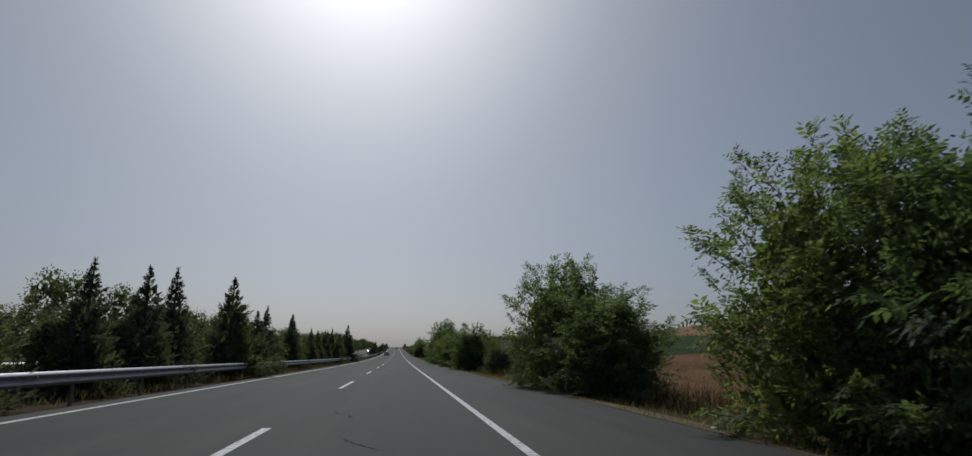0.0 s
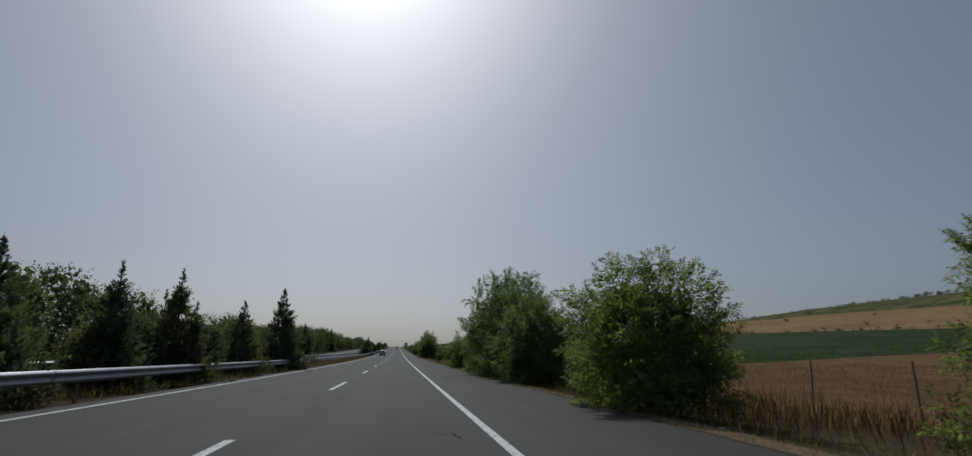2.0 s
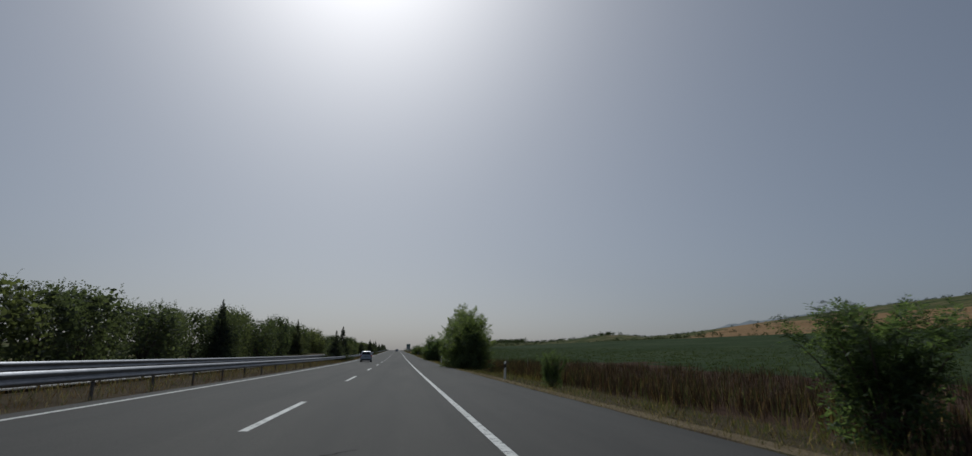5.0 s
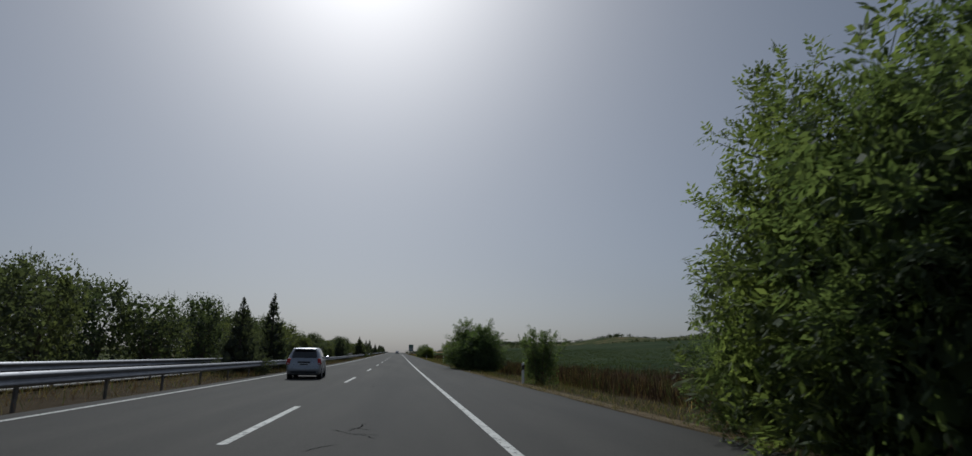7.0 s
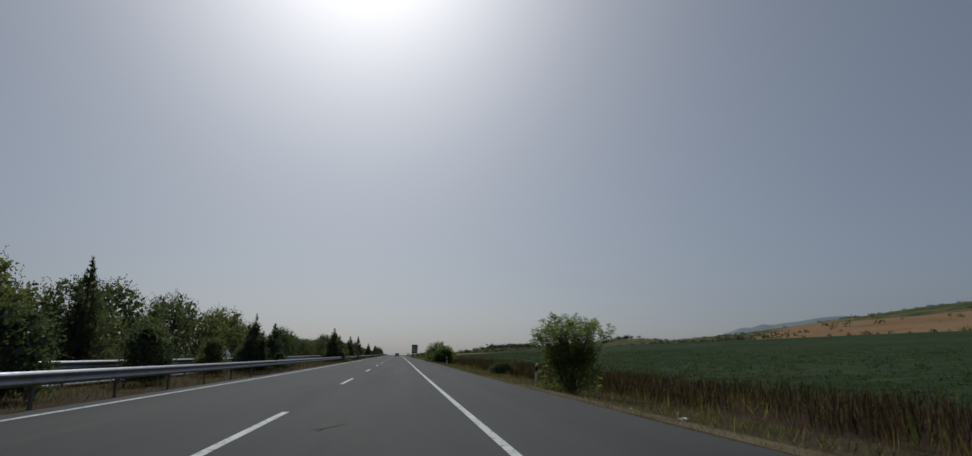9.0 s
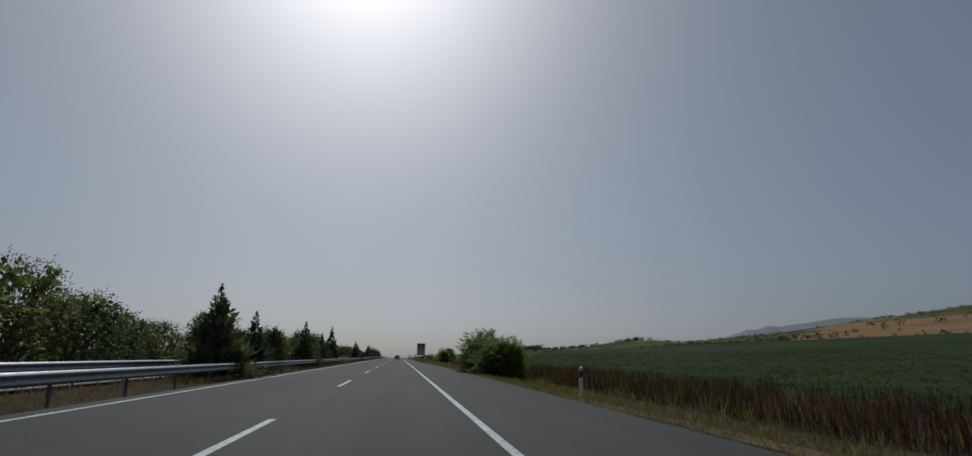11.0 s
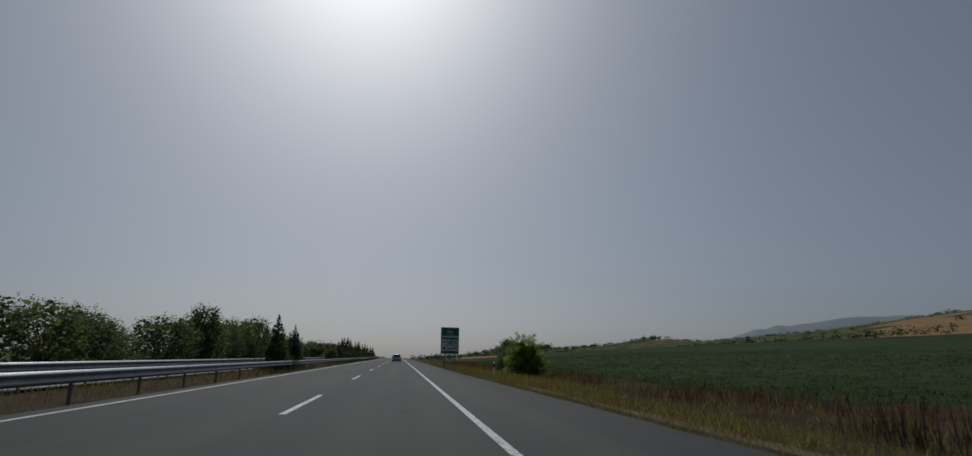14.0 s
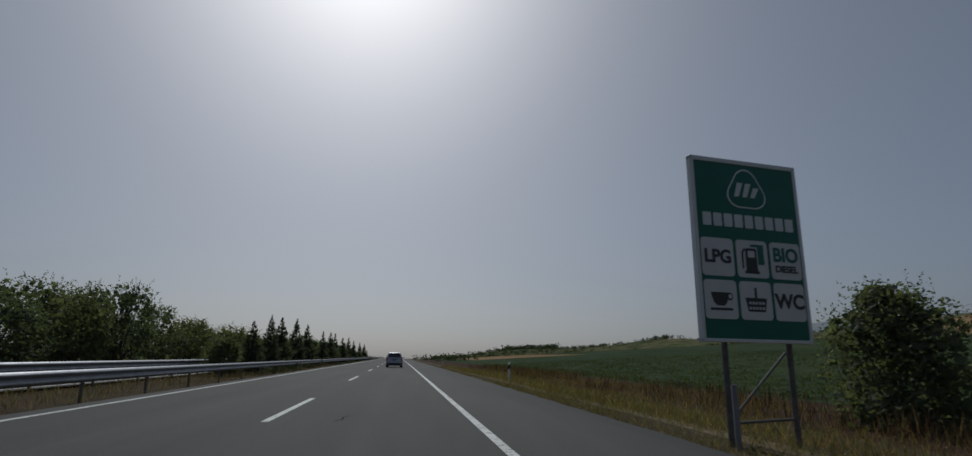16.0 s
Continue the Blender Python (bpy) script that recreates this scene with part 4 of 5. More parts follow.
# ---- cars ----
# half sections from tail to nose: y, sill, belt, roof, half width at belt, half width at roof
CAR = [(-2.00, 0.36, 0.58, 0.62, 0.72, 0.58), (-1.975, 0.28, 0.74, 0.78, 0.785, 0.66), (-1.93, 0.25, 0.92, 0.965, 0.81, 0.69), (-1.85, 0.24, 0.945, 1.09, 0.82, 0.665),
       (-1.75, 0.23, 0.955, 1.24, 0.825, 0.635), (-1.64, 0.22, 0.96, 1.395, 0.825, 0.605), (-1.50, 0.21, 0.96, 1.455, 0.825, 0.60), (-1.10, 0.20, 0.955, 1.49, 0.825, 0.605),
       (-0.55, 0.20, 0.95, 1.50, 0.825, 0.61), (0.0, 0.20, 0.945, 1.485, 0.825, 0.61), (0.32, 0.20, 0.94, 1.43, 0.825, 0.605), (0.60, 0.20, 0.935, 1.27, 0.82, 0.61),
       (0.85, 0.20, 0.93, 1.10, 0.818, 0.63), (1.06, 0.20, 0.92, 0.975, 0.815, 0.65), (1.45, 0.21, 0.85, 0.90, 0.80, 0.62), (1.80, 0.24, 0.72, 0.77, 0.75, 0.54), (1.93, 0.30, 0.62, 0.66, 0.68, 0.46),
       (1.99, 0.36, 0.52, 0.55, 0.60, 0.38)]


def car_at(y):
    """The half section at y, between the given ones."""
    return [float(np.interp(y, [c[0] for c in CAR], [c[k] for c in CAR])) for k in range(1, 6)]


def car_side(y, f):
    """A point on the flank over the belt; f from 0 at the belt to 1 at the roof's edge."""
    sill, belt, roof, wb, wr = car_at(y)
    return (wb * 0.985 + (wr - wb * 0.985) * f + 0.022 * 4 * f * (1 - f)), belt + (roof - 0.05 - belt) * f


def sheet(grid, lift):
    """A thin pane over a grid of points, with its own thickness."""
    bm = bmesh.new()
    rows = [[bm.verts.new(p) for p in row] for row in grid]
    for a, b in zip(rows, rows[1:]):
        for i in range(len(a) - 1):
            bm.faces.new((a[i], a[i + 1], b[i + 1], b[i]))
    bmesh.ops.recalc_face_normals(bm, faces=bm.faces[:])
    bmesh.ops.solidify(bm, geom=bm.faces[:], thickness=lift)
    return bm


def wheel(car, s, wy):
    g = bmesh.new()
    rings = []
    for xx, r in ((0.665, 0.20), (0.67, 0.275), (0.69, 0.298), (0.80, 0.298), (0.832, 0.28), (0.838, 0.20)):
        rings.append([g.verts.new((s * xx, wy + r * math.cos(2 * math.pi * k / 28), 0.298 + r * math.sin(2 * math.pi * k / 28))) for k in range(28)])
    for a, b in zip(rings, rings[1:]):
        for k in range(28):
            g.faces.new((a[k], a[(k + 1) % 28], b[(k + 1) % 28], b[k]))
    bmesh.ops.recalc_face_normals(g, faces=g.faces[:])
    tyre = part("wheel", g, RUBBER, car, "black rubber tyre", True)
    part("hub_disc", rod(bmesh.new(), (s * 0.70, wy, 0.298), (s * 0.829, wy, 0.298), 0.20, sides=24), BLACK, tyre)
    bm = rod(bmesh.new(), (s * 0.80, wy, 0.298), (s * 0.846, wy, 0.298), 0.05, sides=12)
    for k in range(5):
        a = 2 * math.pi * k / 5 + 0.3
        m = Matrix.Rotation(a, 4, "X")
        box(bm, (0.022, 0.065, 0.19), Matrix.Translation((s * 0.832, wy, 0.298)) @ (m @ Vector((0, 0, 0.10))), 0.006, m)
    part("rim", bm, ALLOY, tyre, "five-spoked alloy rim")


def hatchback(m, label, paint_mat):
    """A small five-door hatchback, nose towards +y."""
    car = tagged(new("hatchback_car"), label, "car")
    car.matrix_basis = m
    bm = bmesh.new()
    rings = []
    ys = sorted({c[0] for c in CAR} | {-1.80, -1.70, -1.57, -1.3, -0.8, -0.3, 0.16, 0.46, 0.72, 1.25, 1.62})
    for yy in ys:
        sill, belt, roof, wb, wr = car_at(yy)
        half = [(wb * 0.72, sill - 0.03), (wb * 0.93, sill + 0.02), (wb * 0.985, sill + 0.12), (wb, sill + 0.55 * (belt - sill)), (wb * 1.0, belt - 0.06), (wb * 0.985, belt)]
        half += [car_side(yy, f) for f in (0.33, 0.66, 1.0)] + [(wr * 0.90, roof - 0.018), (wr * 0.55, roof)]
        ring = half + [(-x, z) for x, z in half[::-1]]
        rings.append([bm.verts.new((x, yy, z)) for x, z in ring])
    k = len(rings[0])
    for a, b in zip(rings, rings[1:]):
        for i in range(k):
            bm.faces.new((a[i], a[(i + 1) % k], b[(i + 1) % k], b[i]))
    bm.faces.new(rings[0][::-1])
    bm.faces.new(rings[-1])
    bmesh.ops.recalc_face_normals(bm, faces=bm.faces[:])
    body = part("body", bm, paint_mat, car, smooth=True)
    def over(y, x, lift):
        sill, belt, roof, wb, wr = car_at(y)
        u = abs(x)
        return (x * wr, y, roof - (0.0 if u < 0.55 else 0.018 * (u - 0.55) / 0.35 if u < 0.9 else 0.018 + 0.032 * (u - 0.9) / 0.1) + lift)
    back = [[over(-1.905 + 0.245 * j / 6, (0.93 - (0.10 if j in (0, 6) else 0.02)) * (i / 8 - 1), 0.006) for i in range(17)] for j in range(7)]
    part("rear_window", sheet([[(x, y - 0.006, z) for x, y, z in row] for row in back], 0.004), GLASS, car, "dark tinted glass", True)
    front = [[over(0.40 + 0.62 * j / 6, 0.92 * (i / 6 - 1), 0.008) for i in range(13)] for j in range(7)]
    part("windscreen", sheet(front, 0.004), GLASS, car, "dark glass", True)
    for s in (-1, 1):
        for nm, y0, y1, rake0, rake1 in (("side_window", -1.52, -1.04, 0.22, 0.0), ("side_window", -1.00, -0.20, 0.0, 0.0), ("side_window", -0.12, 0.80, 0.0, -0.42)):
            grid = []
            for j in range(7):
                f = 0.06 + 0.80 * j / 6
                row = []
                for i in range(9):
                    y = y0 + rake0 * (j / 6) ** 2 + (y1 + rake1 * j / 6 - y0 - rake0 * (j / 6) ** 2) * i / 8
                    x, z = car_side(y, f)
                    row.append((s * (x + 0.006), y, z + 0.002))
                grid.append(row)
            part(nm, sheet(grid, 0.004), GLASS, car, "dark glass", True)
        for y0 in (-1.02, -0.16):
            part("pillar", sheet([[(s * (car_side(y, f)[0] + 0.004), y, car_side(y, f)[1]) for y in (y0 - 0.03, y0 + 0.05)] for f in (0.05, 0.3, 0.6, 0.87)], 0.004), BLACK, car, "black door pillar")
        lamp_box = boxed((0.18, 0.24, 0.31), (s * 0.755, -1.895, 0.83), 0.055)
        for v in lamp_box.verts:
            v.co.x -= s * 0.28 * max(0.0, v.co.z - 0.80)
            v.co.y += 0.30 * max(0.0, v.co.z - 0.80)
        light = part("tail_light", lamp_box, RED, car, "red tail light", True)
        part("reverse_lens", boxed((0.09, 0.02, 0.05), (s * 0.74, -2.012, 0.735), 0.008), TILE, light, "pale clear lens")
        part("mirror", boxed((0.17, 0.10, 0.13), (s * 0.92, 0.62, 1.02), 0.04), paint_mat, car)
        for y in (-0.72, 0.14):
            part("door_handle", boxed((0.03, 0.17, 0.03), (s * 0.832, y, 0.84), 0.01), BLACK, car, "dark door handle")
        for y in (-0.16, 0.72):
            part("door_gap", boxed((0.012, 0.012, 0.60), (s * 0.821, y, 0.62)), BLACK, car, "dark door joint")
        part("side_strip", boxed((0.014, 1.9, 0.05), (s * 0.826, -0.05, 0.52), 0.006), paint_mat, car)
        for wy in (-1.25, 1.21):
            wheel(car, s, wy)
            part("wheel_arch", rod(bmesh.new(), (s * 0.60, wy, 0.32), (s * 0.826, wy, 0.32), 0.345, sides=28), BLACK, car, "dark wheel arch")
    part("bumper", boxed((1.52, 0.16, 0.26), (0, -1.955, 0.47), 0.06), paint_mat, car, "", True)
    part("bumper_trim", boxed((1.24, 0.06, 0.12), (0, -2.01, 0.35), 0.025), BLACK, car, "black lower bumper trim")
    part("bumper", boxed((1.46, 0.16, 0.24), (0, 1.92, 0.40), 0.06), paint_mat, car, "", True)
    plate = part("number_plate", boxed((0.50, 0.015, 0.11), (0, -1.985, 0.70), 0.004), TILE, car, "pale plate with a dark bar")
    part("plate_bar", boxed((0.38, 0.006, 0.055), (0, -1.994, 0.70)), DARK, plate)
    # flat black slab: the plate recess's shade as colour, with no hollow behind
    part("plate_recess_shade", boxed((0.62, 0.02, 0.20), (0, -1.968, 0.72), 0.01), BLACK, car, "black slab that stands for the shade in the plate recess")
    part("tailgate_handle", boxed((0.56, 0.04, 0.035), (0, -1.965, 0.845), 0.012), paint_mat, car)
    part("spoiler", boxed((1.10, 0.20, 0.035), (0, -1.66, 1.425), 0.014), paint_mat, car)
    part("brake_light", boxed((0.30, 0.012, 0.018), (0, -1.762, 1.425), 0.004), RED, car, "thin red high brake light")
    part("rear_wiper", rod(bmesh.new(), (0.02, -1.93, 1.00), (0.40, -1.90, 1.06), 0.008), BLACK, car)
    part("underbody", boxed((1.35, 3.5, 0.12), (0, 0, 0.24), 0.03), BLACK, car)
    part("exhaust_pipe", rod(bmesh.new(), (-0.45, -2.02, 0.25), (-0.45, -1.8, 0.25), 0.025), RUSTY, car)
    part("aerial", rod(bmesh.new(), (0, -1.42, 1.46), (0, -1.58, 1.64), 0.006), BLACK, car)
    return car


hatchback(along(-4.50, 225.4, 0.0) @ Matrix.Rotation(radians(3.0), 4, "Z") @ Matrix.Diagonal((0.94, 1.07, 0.97, 1)), "silver five-door hatchback in the passing lane beside the dashed line", SILVER)
hatchback(along(-0.45, V * 16 + 65, 0.0), "distant silver hatchback far ahead in the driving lane", SILVER)
hatchback(along(-14.2, 299.0, 0.0) @ Matrix.Rotation(math.pi, 4, "Z"), "dark grey car on the opposite carriageway", GREY_PAINT)


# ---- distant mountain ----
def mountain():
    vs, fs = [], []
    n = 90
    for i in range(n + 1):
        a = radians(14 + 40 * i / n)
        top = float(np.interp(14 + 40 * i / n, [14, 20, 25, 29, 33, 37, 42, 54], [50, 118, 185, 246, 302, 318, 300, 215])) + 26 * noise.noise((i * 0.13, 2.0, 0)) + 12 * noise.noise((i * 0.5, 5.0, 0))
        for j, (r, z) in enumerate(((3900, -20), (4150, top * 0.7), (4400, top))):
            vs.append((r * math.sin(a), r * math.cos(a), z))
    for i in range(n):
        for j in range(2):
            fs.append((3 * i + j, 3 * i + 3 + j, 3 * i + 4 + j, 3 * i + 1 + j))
    # the air's haze is painted into the ridge's pale blue-grey base colour
    m, t, b = material("far_hill_haze", 1.0, 0, 0.0)
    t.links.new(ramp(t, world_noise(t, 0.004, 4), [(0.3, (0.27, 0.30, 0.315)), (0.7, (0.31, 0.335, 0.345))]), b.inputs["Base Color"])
    tagged(new("backdrop", mesh_of("backdrop", vs, fs, m, smooth=True)), "mountain ridge on the horizon with pale blue haze in its colour", "mountain", kind="structure")


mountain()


# ---- grasses, stalks and crop ----
def rise_all(y):
    return np.interp(y, np.arange(len(HEIGHTS)), HEIGHTS)


def ridge_all(x):
    """The land's height beside the road, near it."""
    return np.where(x > 5, -0.45 * np.clip((x - 5) / 3.5, 0, 1), 0) + np.where(x > 16, 0.060 * (x - 16), 0)


def strew(name, label, category, seed, count, x0, x1, y0, y1, tall, wide, lean, mats, shares, patch=None, edge=None, sink=0.04, tuft=1, near=1.0, spread=0.05, bound=0):
    """Upright blades over a stretch beside the road; patch thins them out in clumps."""
    g = np.random.default_rng(seed)
    y = g.uniform(y0, y1, count)
    x = x0 + (x1 - x0) * g.random(count) ** near
    if edge is not None:
        ed = np.array([edge_of_asphalt(float(v)) for v in np.arange(y0, y1 + 1)])
        x = np.interp(y, np.arange(y0, y1 + 1), ed) + 0.04 + (x1 - x0) * g.random(count) ** 1.5
    if patch is not None:
        size, keep = patch
        v = np.array([noise.noise((float(a) / size, float(b) / (size * 2.2), seed * 1.7)) for a, b in zip(x, y)])
        ok = v + 0.25 * g.normal(size=count) > keep
        x, y = x[ok], y[ok]
    if bound:
        far = np.interp(y, np.arange(100, 600), [field_edge(k) for k in range(100, 600)]) + 0.7 * g.normal(size=len(y))
        ok = (x < far) if bound < 0 else (x > far)
        x, y = x[ok], y[ok]
    if tuft > 1:
        x = np.repeat(x, tuft) + g.normal(size=len(x) * tuft) * spread
        y = np.repeat(y, tuft) + g.normal(size=len(y) * tuft) * spread
    n = len(x)
    base = np.stack([x - 1.0e-5 * np.clip(y, 0, None) ** 2, y, rise_all(y) + ridge_all(x) - sink], 1)
    way = unit(np.stack([g.normal(size=n) * lean, g.normal(size=n) * lean, np.ones(n)], 1))
    ang = g.uniform(0, math.pi, n)
    side = np.stack([np.cos(ang), np.sin(ang), np.zeros(n)], 1)
    size = g.uniform(*tall, n) * (0.75 + 0.5 * g.random(n))
    v, q = blades(base, way, side, size, g.uniform(*wide, n))
    which = g.choice(len(mats), n, p=shares)
    ob = new(name, mesh_of(name, v, q, mats, which))
    return tagged(ob, label, category, kind="stuff")


strew("dry_grass", "short dry straw-coloured grass along the asphalt edge", "grass", 1, 120000, 4.8, 6.9, -8, 520, (0.04, 0.16), (0.007, 0.018), 0.8, [STRAW, WEED, OLIVE], [0.58, 0.14, 0.28], (1.6, -0.25), True)
strew("dry_grass", "soft golden-green grass along the sandy edge of the asphalt", "grass", 13, 52000, 4.9, 7.2, 286, 470, (0.07, 0.26), (0.007, 0.018), 0.7, [GOLD, OLIVE, WEED], [0.6, 0.28, 0.12], (2.2, -0.3), True)
strew("roadside_weeds", "dry and green weeds on the verge", "weeds", 2, 100000, 5.6, 9.2, -8, 520, (0.10, 0.36), (0.007, 0.02), 0.6, [STRAW, WEED, REED, OLIVE], [0.20, 0.38, 0.14, 0.28], (2.2, -0.25))
strew("dead_stalks", "rust-brown dead stalks beside the stubble", "stalks", 9, 34000, 7.4, 12.4, -8, 118, (0.3, 0.85), (0.012, 0.034), 0.26, [RUST, REED, STRAW], [0.55, 0.33, 0.12], (2.6, -0.22))
strew("dead_stalks", "dark brown dead stalks at the edge of the field", "stalks", 3, 20000, 9.1, 24.0, 118, 400, (0.35, 0.95), (0.012, 0.030), 0.18, [REED, RUST, WEED], [0.76, 0.14, 0.10], (2.6, -0.3), tuft=7, spread=0.12, near=1.7, bound=-1)
strew("dead_stalks", "scattered reddish-brown dead stalks in the field beyond the sign", "stalks", 7, 5200, 9.4, 17.0, 400, 540, (0.25, 0.75), (0.012, 0.03), 0.22, [REED, RUST, OLIVE], [0.5, 0.35, 0.15], (4.0, 0.0), tuft=6, spread=0.12, bound=-1)
strew("roadside_weeds", "knee-high green weeds and yellowing grass by the sign", "weeds", 8, 80000, 5.2, 14.0, 374, 520, (0.08, 0.42), (0.007, 0.02), 0.6, [WEED, OLIVE, STRAW, RUST], [0.28, 0.34, 0.18, 0.20], (2.4, -0.25), near=1.2)
strew("roadside_weeds", "yellowing weeds scattered among dead stalks", "weeds", 10, 5200, 8.6, 17.0, 118, 400, (0.25, 0.7), (0.012, 0.03), 0.4, [OLIVE, WEED, STRAW], [0.5, 0.3, 0.2], (5.0, 0.05), near=1.6, tuft=6, spread=0.16)
strew("roadside_weeds", "tall green weeds beside the thin field stakes", "weeds", 11, 1300, 6.6, 9.6, 48, 62, (0.3, 0.75), (0.012, 0.03), 0.35, [WEED, OLIVE, STRAW], [0.6, 0.28, 0.12], None, tuft=7, spread=0.14)
strew("dead_stalks", "tall rust-brown dock stalks in a clump", "stalks", 12, 60, 8.5, 10.4, 33.5, 37.0, (0.8, 1.7), (0.014, 0.034), 0.16, [RUST, REED], [0.6, 0.4], None, tuft=9, spread=0.10)
strew("roadside_weeds", "knee-high golden grass and weeds round the white posts", "weeds", 14, 1900, 5.5, 9.0, 412, 446, (0.25, 0.62), (0.009, 0.022), 0.4, [GOLD, OLIVE, WEED, STRAW], [0.34, 0.28, 0.26, 0.12], (2.0, -0.1), tuft=7, spread=0.12)
strew("crop_leaves", "leafy green field crop", "crop", 4, 26000, 16.5, 110.0, 112, 560, (0.12, 0.30), (0.05, 0.11), 0.9, [CROP_LEAF, WEED], [0.9, 0.1], (3.5, -0.45), near=1.7, tuft=8, spread=0.24, bound=1)
strew("stubble", "tan cereal stubble", "stubble", 5, 40000, 12.0, 36.0, -8, 116, (0.12, 0.34), (0.010, 0.03), 0.35, [STRAW, RUST], [0.28, 0.72], (5.0, -0.4))
strew("median_grass", "dry rust and straw grass under the guard rails", "grass", 6, 66000, -11.1, -7.25, -8, 520, (0.10, 0.40), (0.008, 0.022), 0.4, [STRAW, RUST, WEED], [0.34, 0.48, 0.18], (2.0, -0.35))


def far_woods():
    """Tree lines and scattered bushes on the hills, far off."""
    g = np.random.default_rng(9)
    spots = []
    for _ in range(900):
        spots.append((g.normal(592, 14), g.uniform(-100, 2200), g.uniform(1.6, 4.2)))
    for _ in range(200):
        spots.append((g.normal(285, 9), g.uniform(150, 1800), g.uniform(1.0, 2.6)))
    for _ in range(60):
        spots.append((g.uniform(300, 460), g.uniform(0, 1500), g.uniform(1.5, 3.5)))
    for _ in range(260):
        spots.append((g.normal(360, 110), g.normal(1700, 90), g.uniform(3, 6)))
    for _ in range(220):
        spots.append((g.normal(130, 100), g.normal(1500, 60), g.uniform(3, 6)))
    for _ in range(60):
        spots.append((g.uniform(9, 26), g.uniform(640, 980), g.uniform(1.0, 2.8)))
    for _ in range(300):
        spots.append((-g.uniform(30, 400), g.uniform(880, 1300), g.uniform(5, 8)))
    for _ in range(40):
        spots.append((g.normal(820, 40), g.normal(1890, 25), g.uniform(4, 8)))
    for _ in range(170):
        spots.append((g.normal(300, 38), g.uniform(690, 1200), g.uniform(1.8, 4.6)))
    for _ in range(26):
        spots.append((g.normal(516, 22), g.normal(1580, 20), g.uniform(4, 8)))
    for _ in range(110):
        spots.append((g.uniform(225, 345), g.normal(1740, 15), g.uniform(6, 11)))
    for _ in range(5):
        spots.append((g.uniform(200, 215), g.normal(1740, 8), g.uniform(6, 9)))
    vs, fs, n = [], [], 0
    for x, y, h in spots:
        k = 30
        p = g.normal(size=(k, 3)) * np.array([0.42 * h, 0.42 * h, 0.24 * h]) + np.array([0, 0, 0.42 * h])
        p[:, 2] = np.maximum(p[:, 2], 0.05)
        way = unit(g.normal(size=(k, 3)))
        side = unit(np.cross(way, g.normal(size=(k, 3))))
        v, q = blades(p, way, side, g.uniform(0.25, 0.5, k) * h, g.uniform(0.18, 0.34, k) * h)
        vs.append(v + np.array(tuple(at(float(x), float(y), ridge(float(x), float(y))))))
        fs.append(q + n)
        n += len(v)
    tagged(new("far_woods", mesh_of("far_woods", np.concatenate(vs), np.concatenate(fs), FAR_LEAF)), "dark trees and scrub on the distant hills", "woods", kind="stuff")


far_woods()


# ---- cracks in the asphalt, stakes and litter ----
def crack(x, y, length, turn, seed):
    """A jagged tar-dark crack lying on the asphalt."""
    g = random.Random(seed)
    n = max(6, int(length / 0.07))
    vs, fs, off = [], [], 0.0
    for k in range(n + 1):
        off += g.uniform(-0.035, 0.035)
        half = 0.011 * g.uniform(0.3, 1.4) * (0.35 if k in (0, n) else 1)
        u = length * (k / n - 0.5)
        for sg in (-1, 1):
            a, b = u, off + sg * half
            vs.append(tuple(at(x + a * math.cos(turn) - b * math.sin(turn), y + a * math.sin(turn) + b * math.cos(turn), 0.003)))
    fs = [(2 * k, 2 * k + 1, 2 * k + 3, 2 * k + 2) for k in range(n)]
    return part("crack", mesh_of("crack", vs, fs, TAR), None, road)


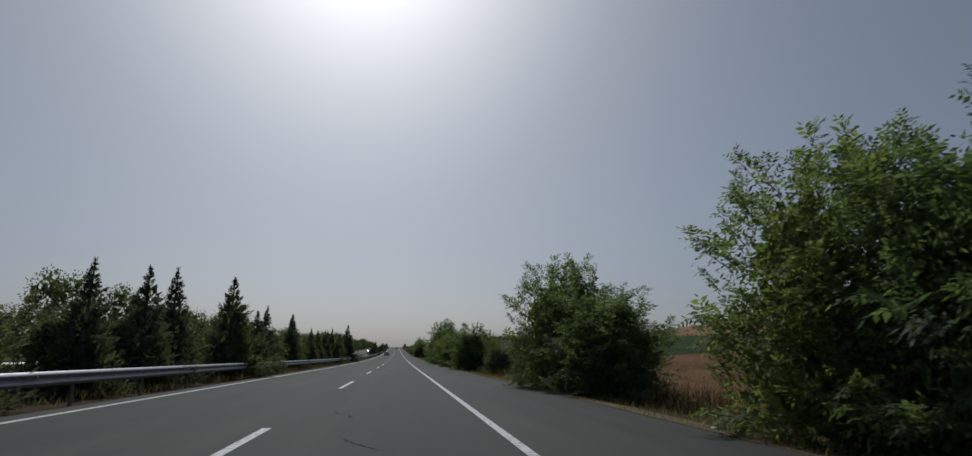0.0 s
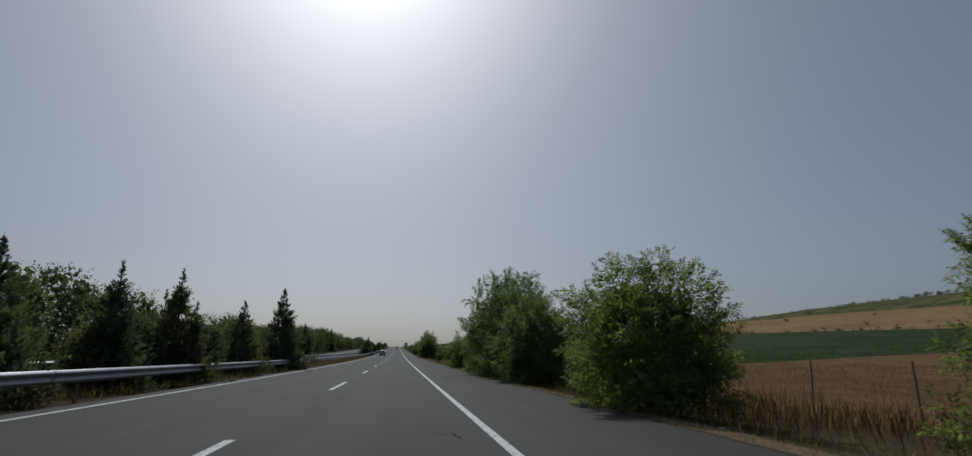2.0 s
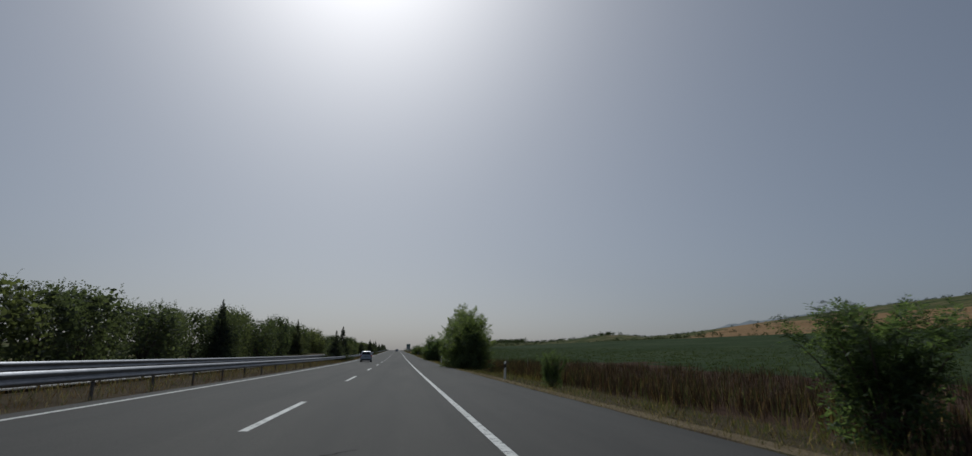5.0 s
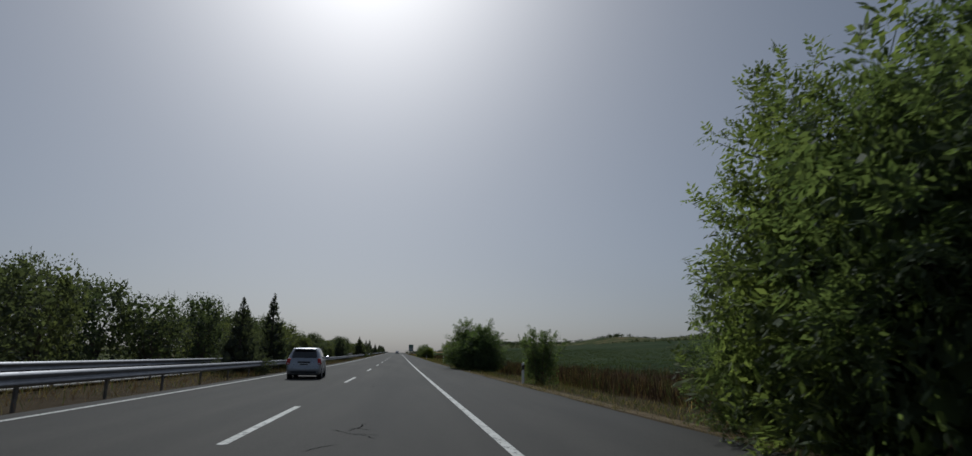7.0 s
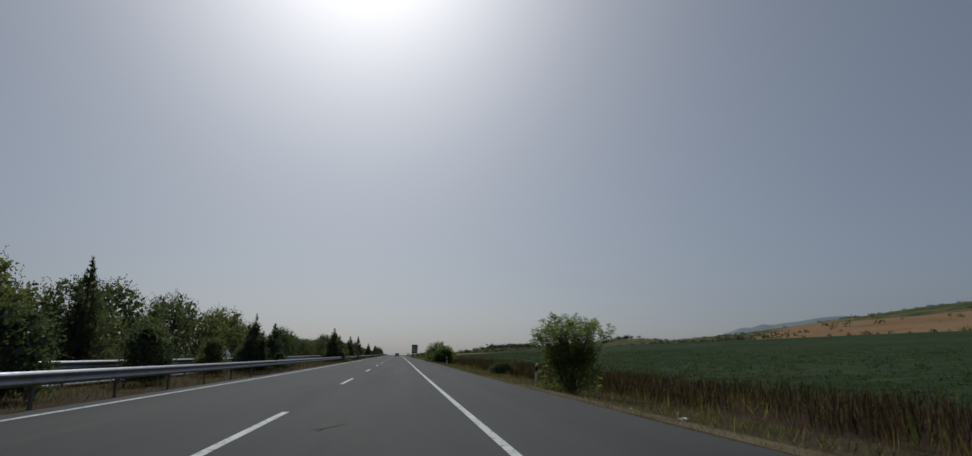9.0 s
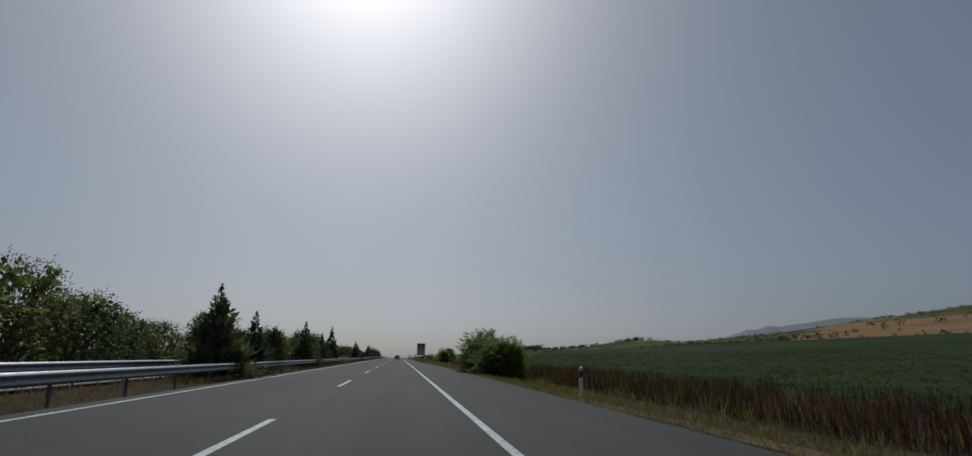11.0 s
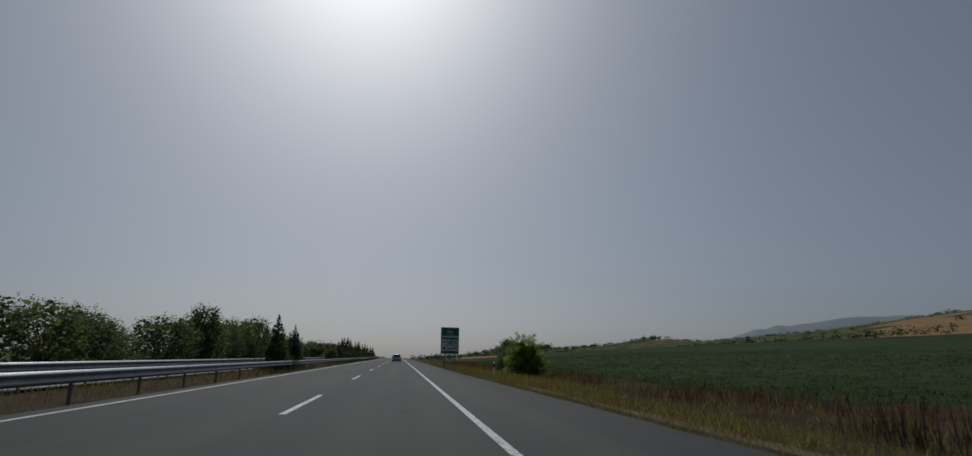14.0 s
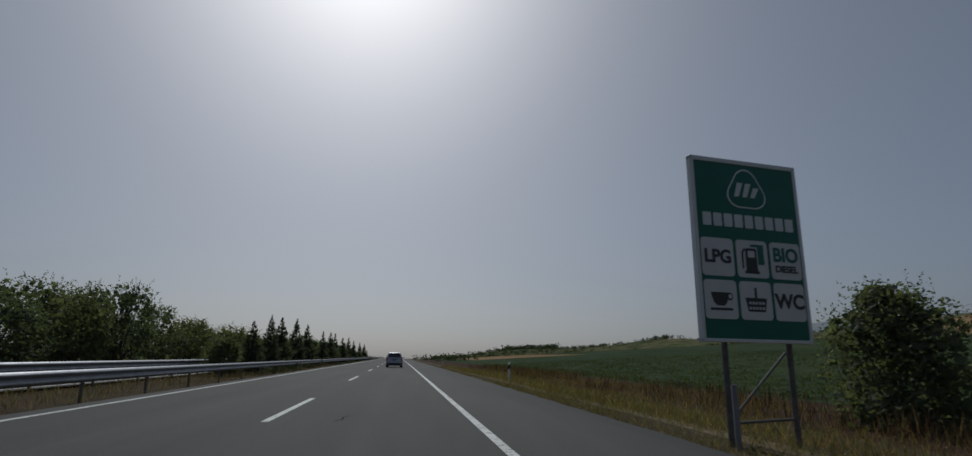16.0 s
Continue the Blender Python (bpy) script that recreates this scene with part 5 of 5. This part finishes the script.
g = random.Random(5)
for x, y in ((-0.58, 8.5), (-1.2, 12.6), (-0.59, 51.1), (-0.45, 50.2), (-1.34, 49.7), (0.86, 64.6), (-0.54, 79.4), (-0.7, 104.0), (0.3, 122.0), (-0.8, 146.0), (-0.66, 186.7),
             (-0.65, 204.2), (-0.55, 203.4), (-0.95, 202.0), (-0.91, 217.2), (-0.82, 238.9), (-1.0, 236.8), (-0.2, 239.8), (-1.04, 259.6), (0.4, 283.0), (-0.90, 327.5),
             (-0.7, 329.2), (-0.6, 352.0), (-1.1, 377.0), (0.2, 401.0), (-0.8, 425.0), (-0.5, 447.0), (-0.9, 455.0)):
    crack(x, y, g.uniform(0.7, 1.5), g.uniform(0.9, 2.2), int(y * 7))
    if g.random() < 0.6:
        crack(x + g.uniform(-0.25, 0.25), y + g.uniform(-0.3, 0.3), g.uniform(0.25, 0.5), g.uniform(-0.5, 0.7), int(y * 11))


def stake(x, y, h, lean):
    thing = tagged(new("fence_stake"), "thin weathered wooden stake in the dry field edge", "stake", "field stakes")
    thing.matrix_basis = Matrix.Translation(at(x, y, float(ridge_all(np.array([x]))[0]))) @ Matrix.Rotation(radians(lean), 4, "Y")
    bm = rod(bmesh.new(), (0, 0, -0.3), (0.01, 0, h), 0.035, 0.028, 7)
    part("shaft", bm, WOOD, thing)


for x, y, h, lean in ((13.2, 61.5, 1.7, 2), (13.0, 69.4, 1.6, -3), (13.1, 73.6, 1.6, 1), (13.2, 66.0, 1.5, 4), (12.6, 197.8, 1.4, -2), (12.8, 210.5, 1.4, 3)):
    stake(x, y, h, lean)


def scrap(x, y, size, seed):
    """A crumpled bit of paper or plastic on the verge."""
    r = random.Random(seed)
    bm = bmesh.new()
    bmesh.ops.create_icosphere(bm, subdivisions=2, radius=size)
    for v in bm.verts:
        k = 1 + 0.55 * noise.noise(v.co * (3.0 / size) * 0.4 + Vector((seed, 0, 0)))
        v.co = Vector((v.co.x * k * 1.3, v.co.y * k, abs(v.co.z) * k * 0.45))
    me = bpy.data.meshes.new("litter")
    bm.to_mesh(me)
    bm.free()
    me.materials.append(PAPER)
    ob = tagged(new("litter", me), "crumpled pale scrap of litter on the verge", "litter", "litter")
    ob.matrix_basis = Matrix.Translation(at(x, y, float(ridge_all(np.array([x]))[0]) - 0.005)) @ Matrix.Rotation(r.uniform(0, 6), 4, "Z")


for k, (x, y) in enumerate(((5.4, 10.5), (5.9, 66.2), (5.5, 103.8), (6.2, 131.0), (5.6, 243.2), (6.1, 262.0), (5.9, 264.5), (6.4, 301.0), (5.5, 357.0), (5.0, 413.0), (5.2, 446.5), (4.9, 449.3))):
    scrap(x, y, 0.05 + 0.03 * (k % 3), k)
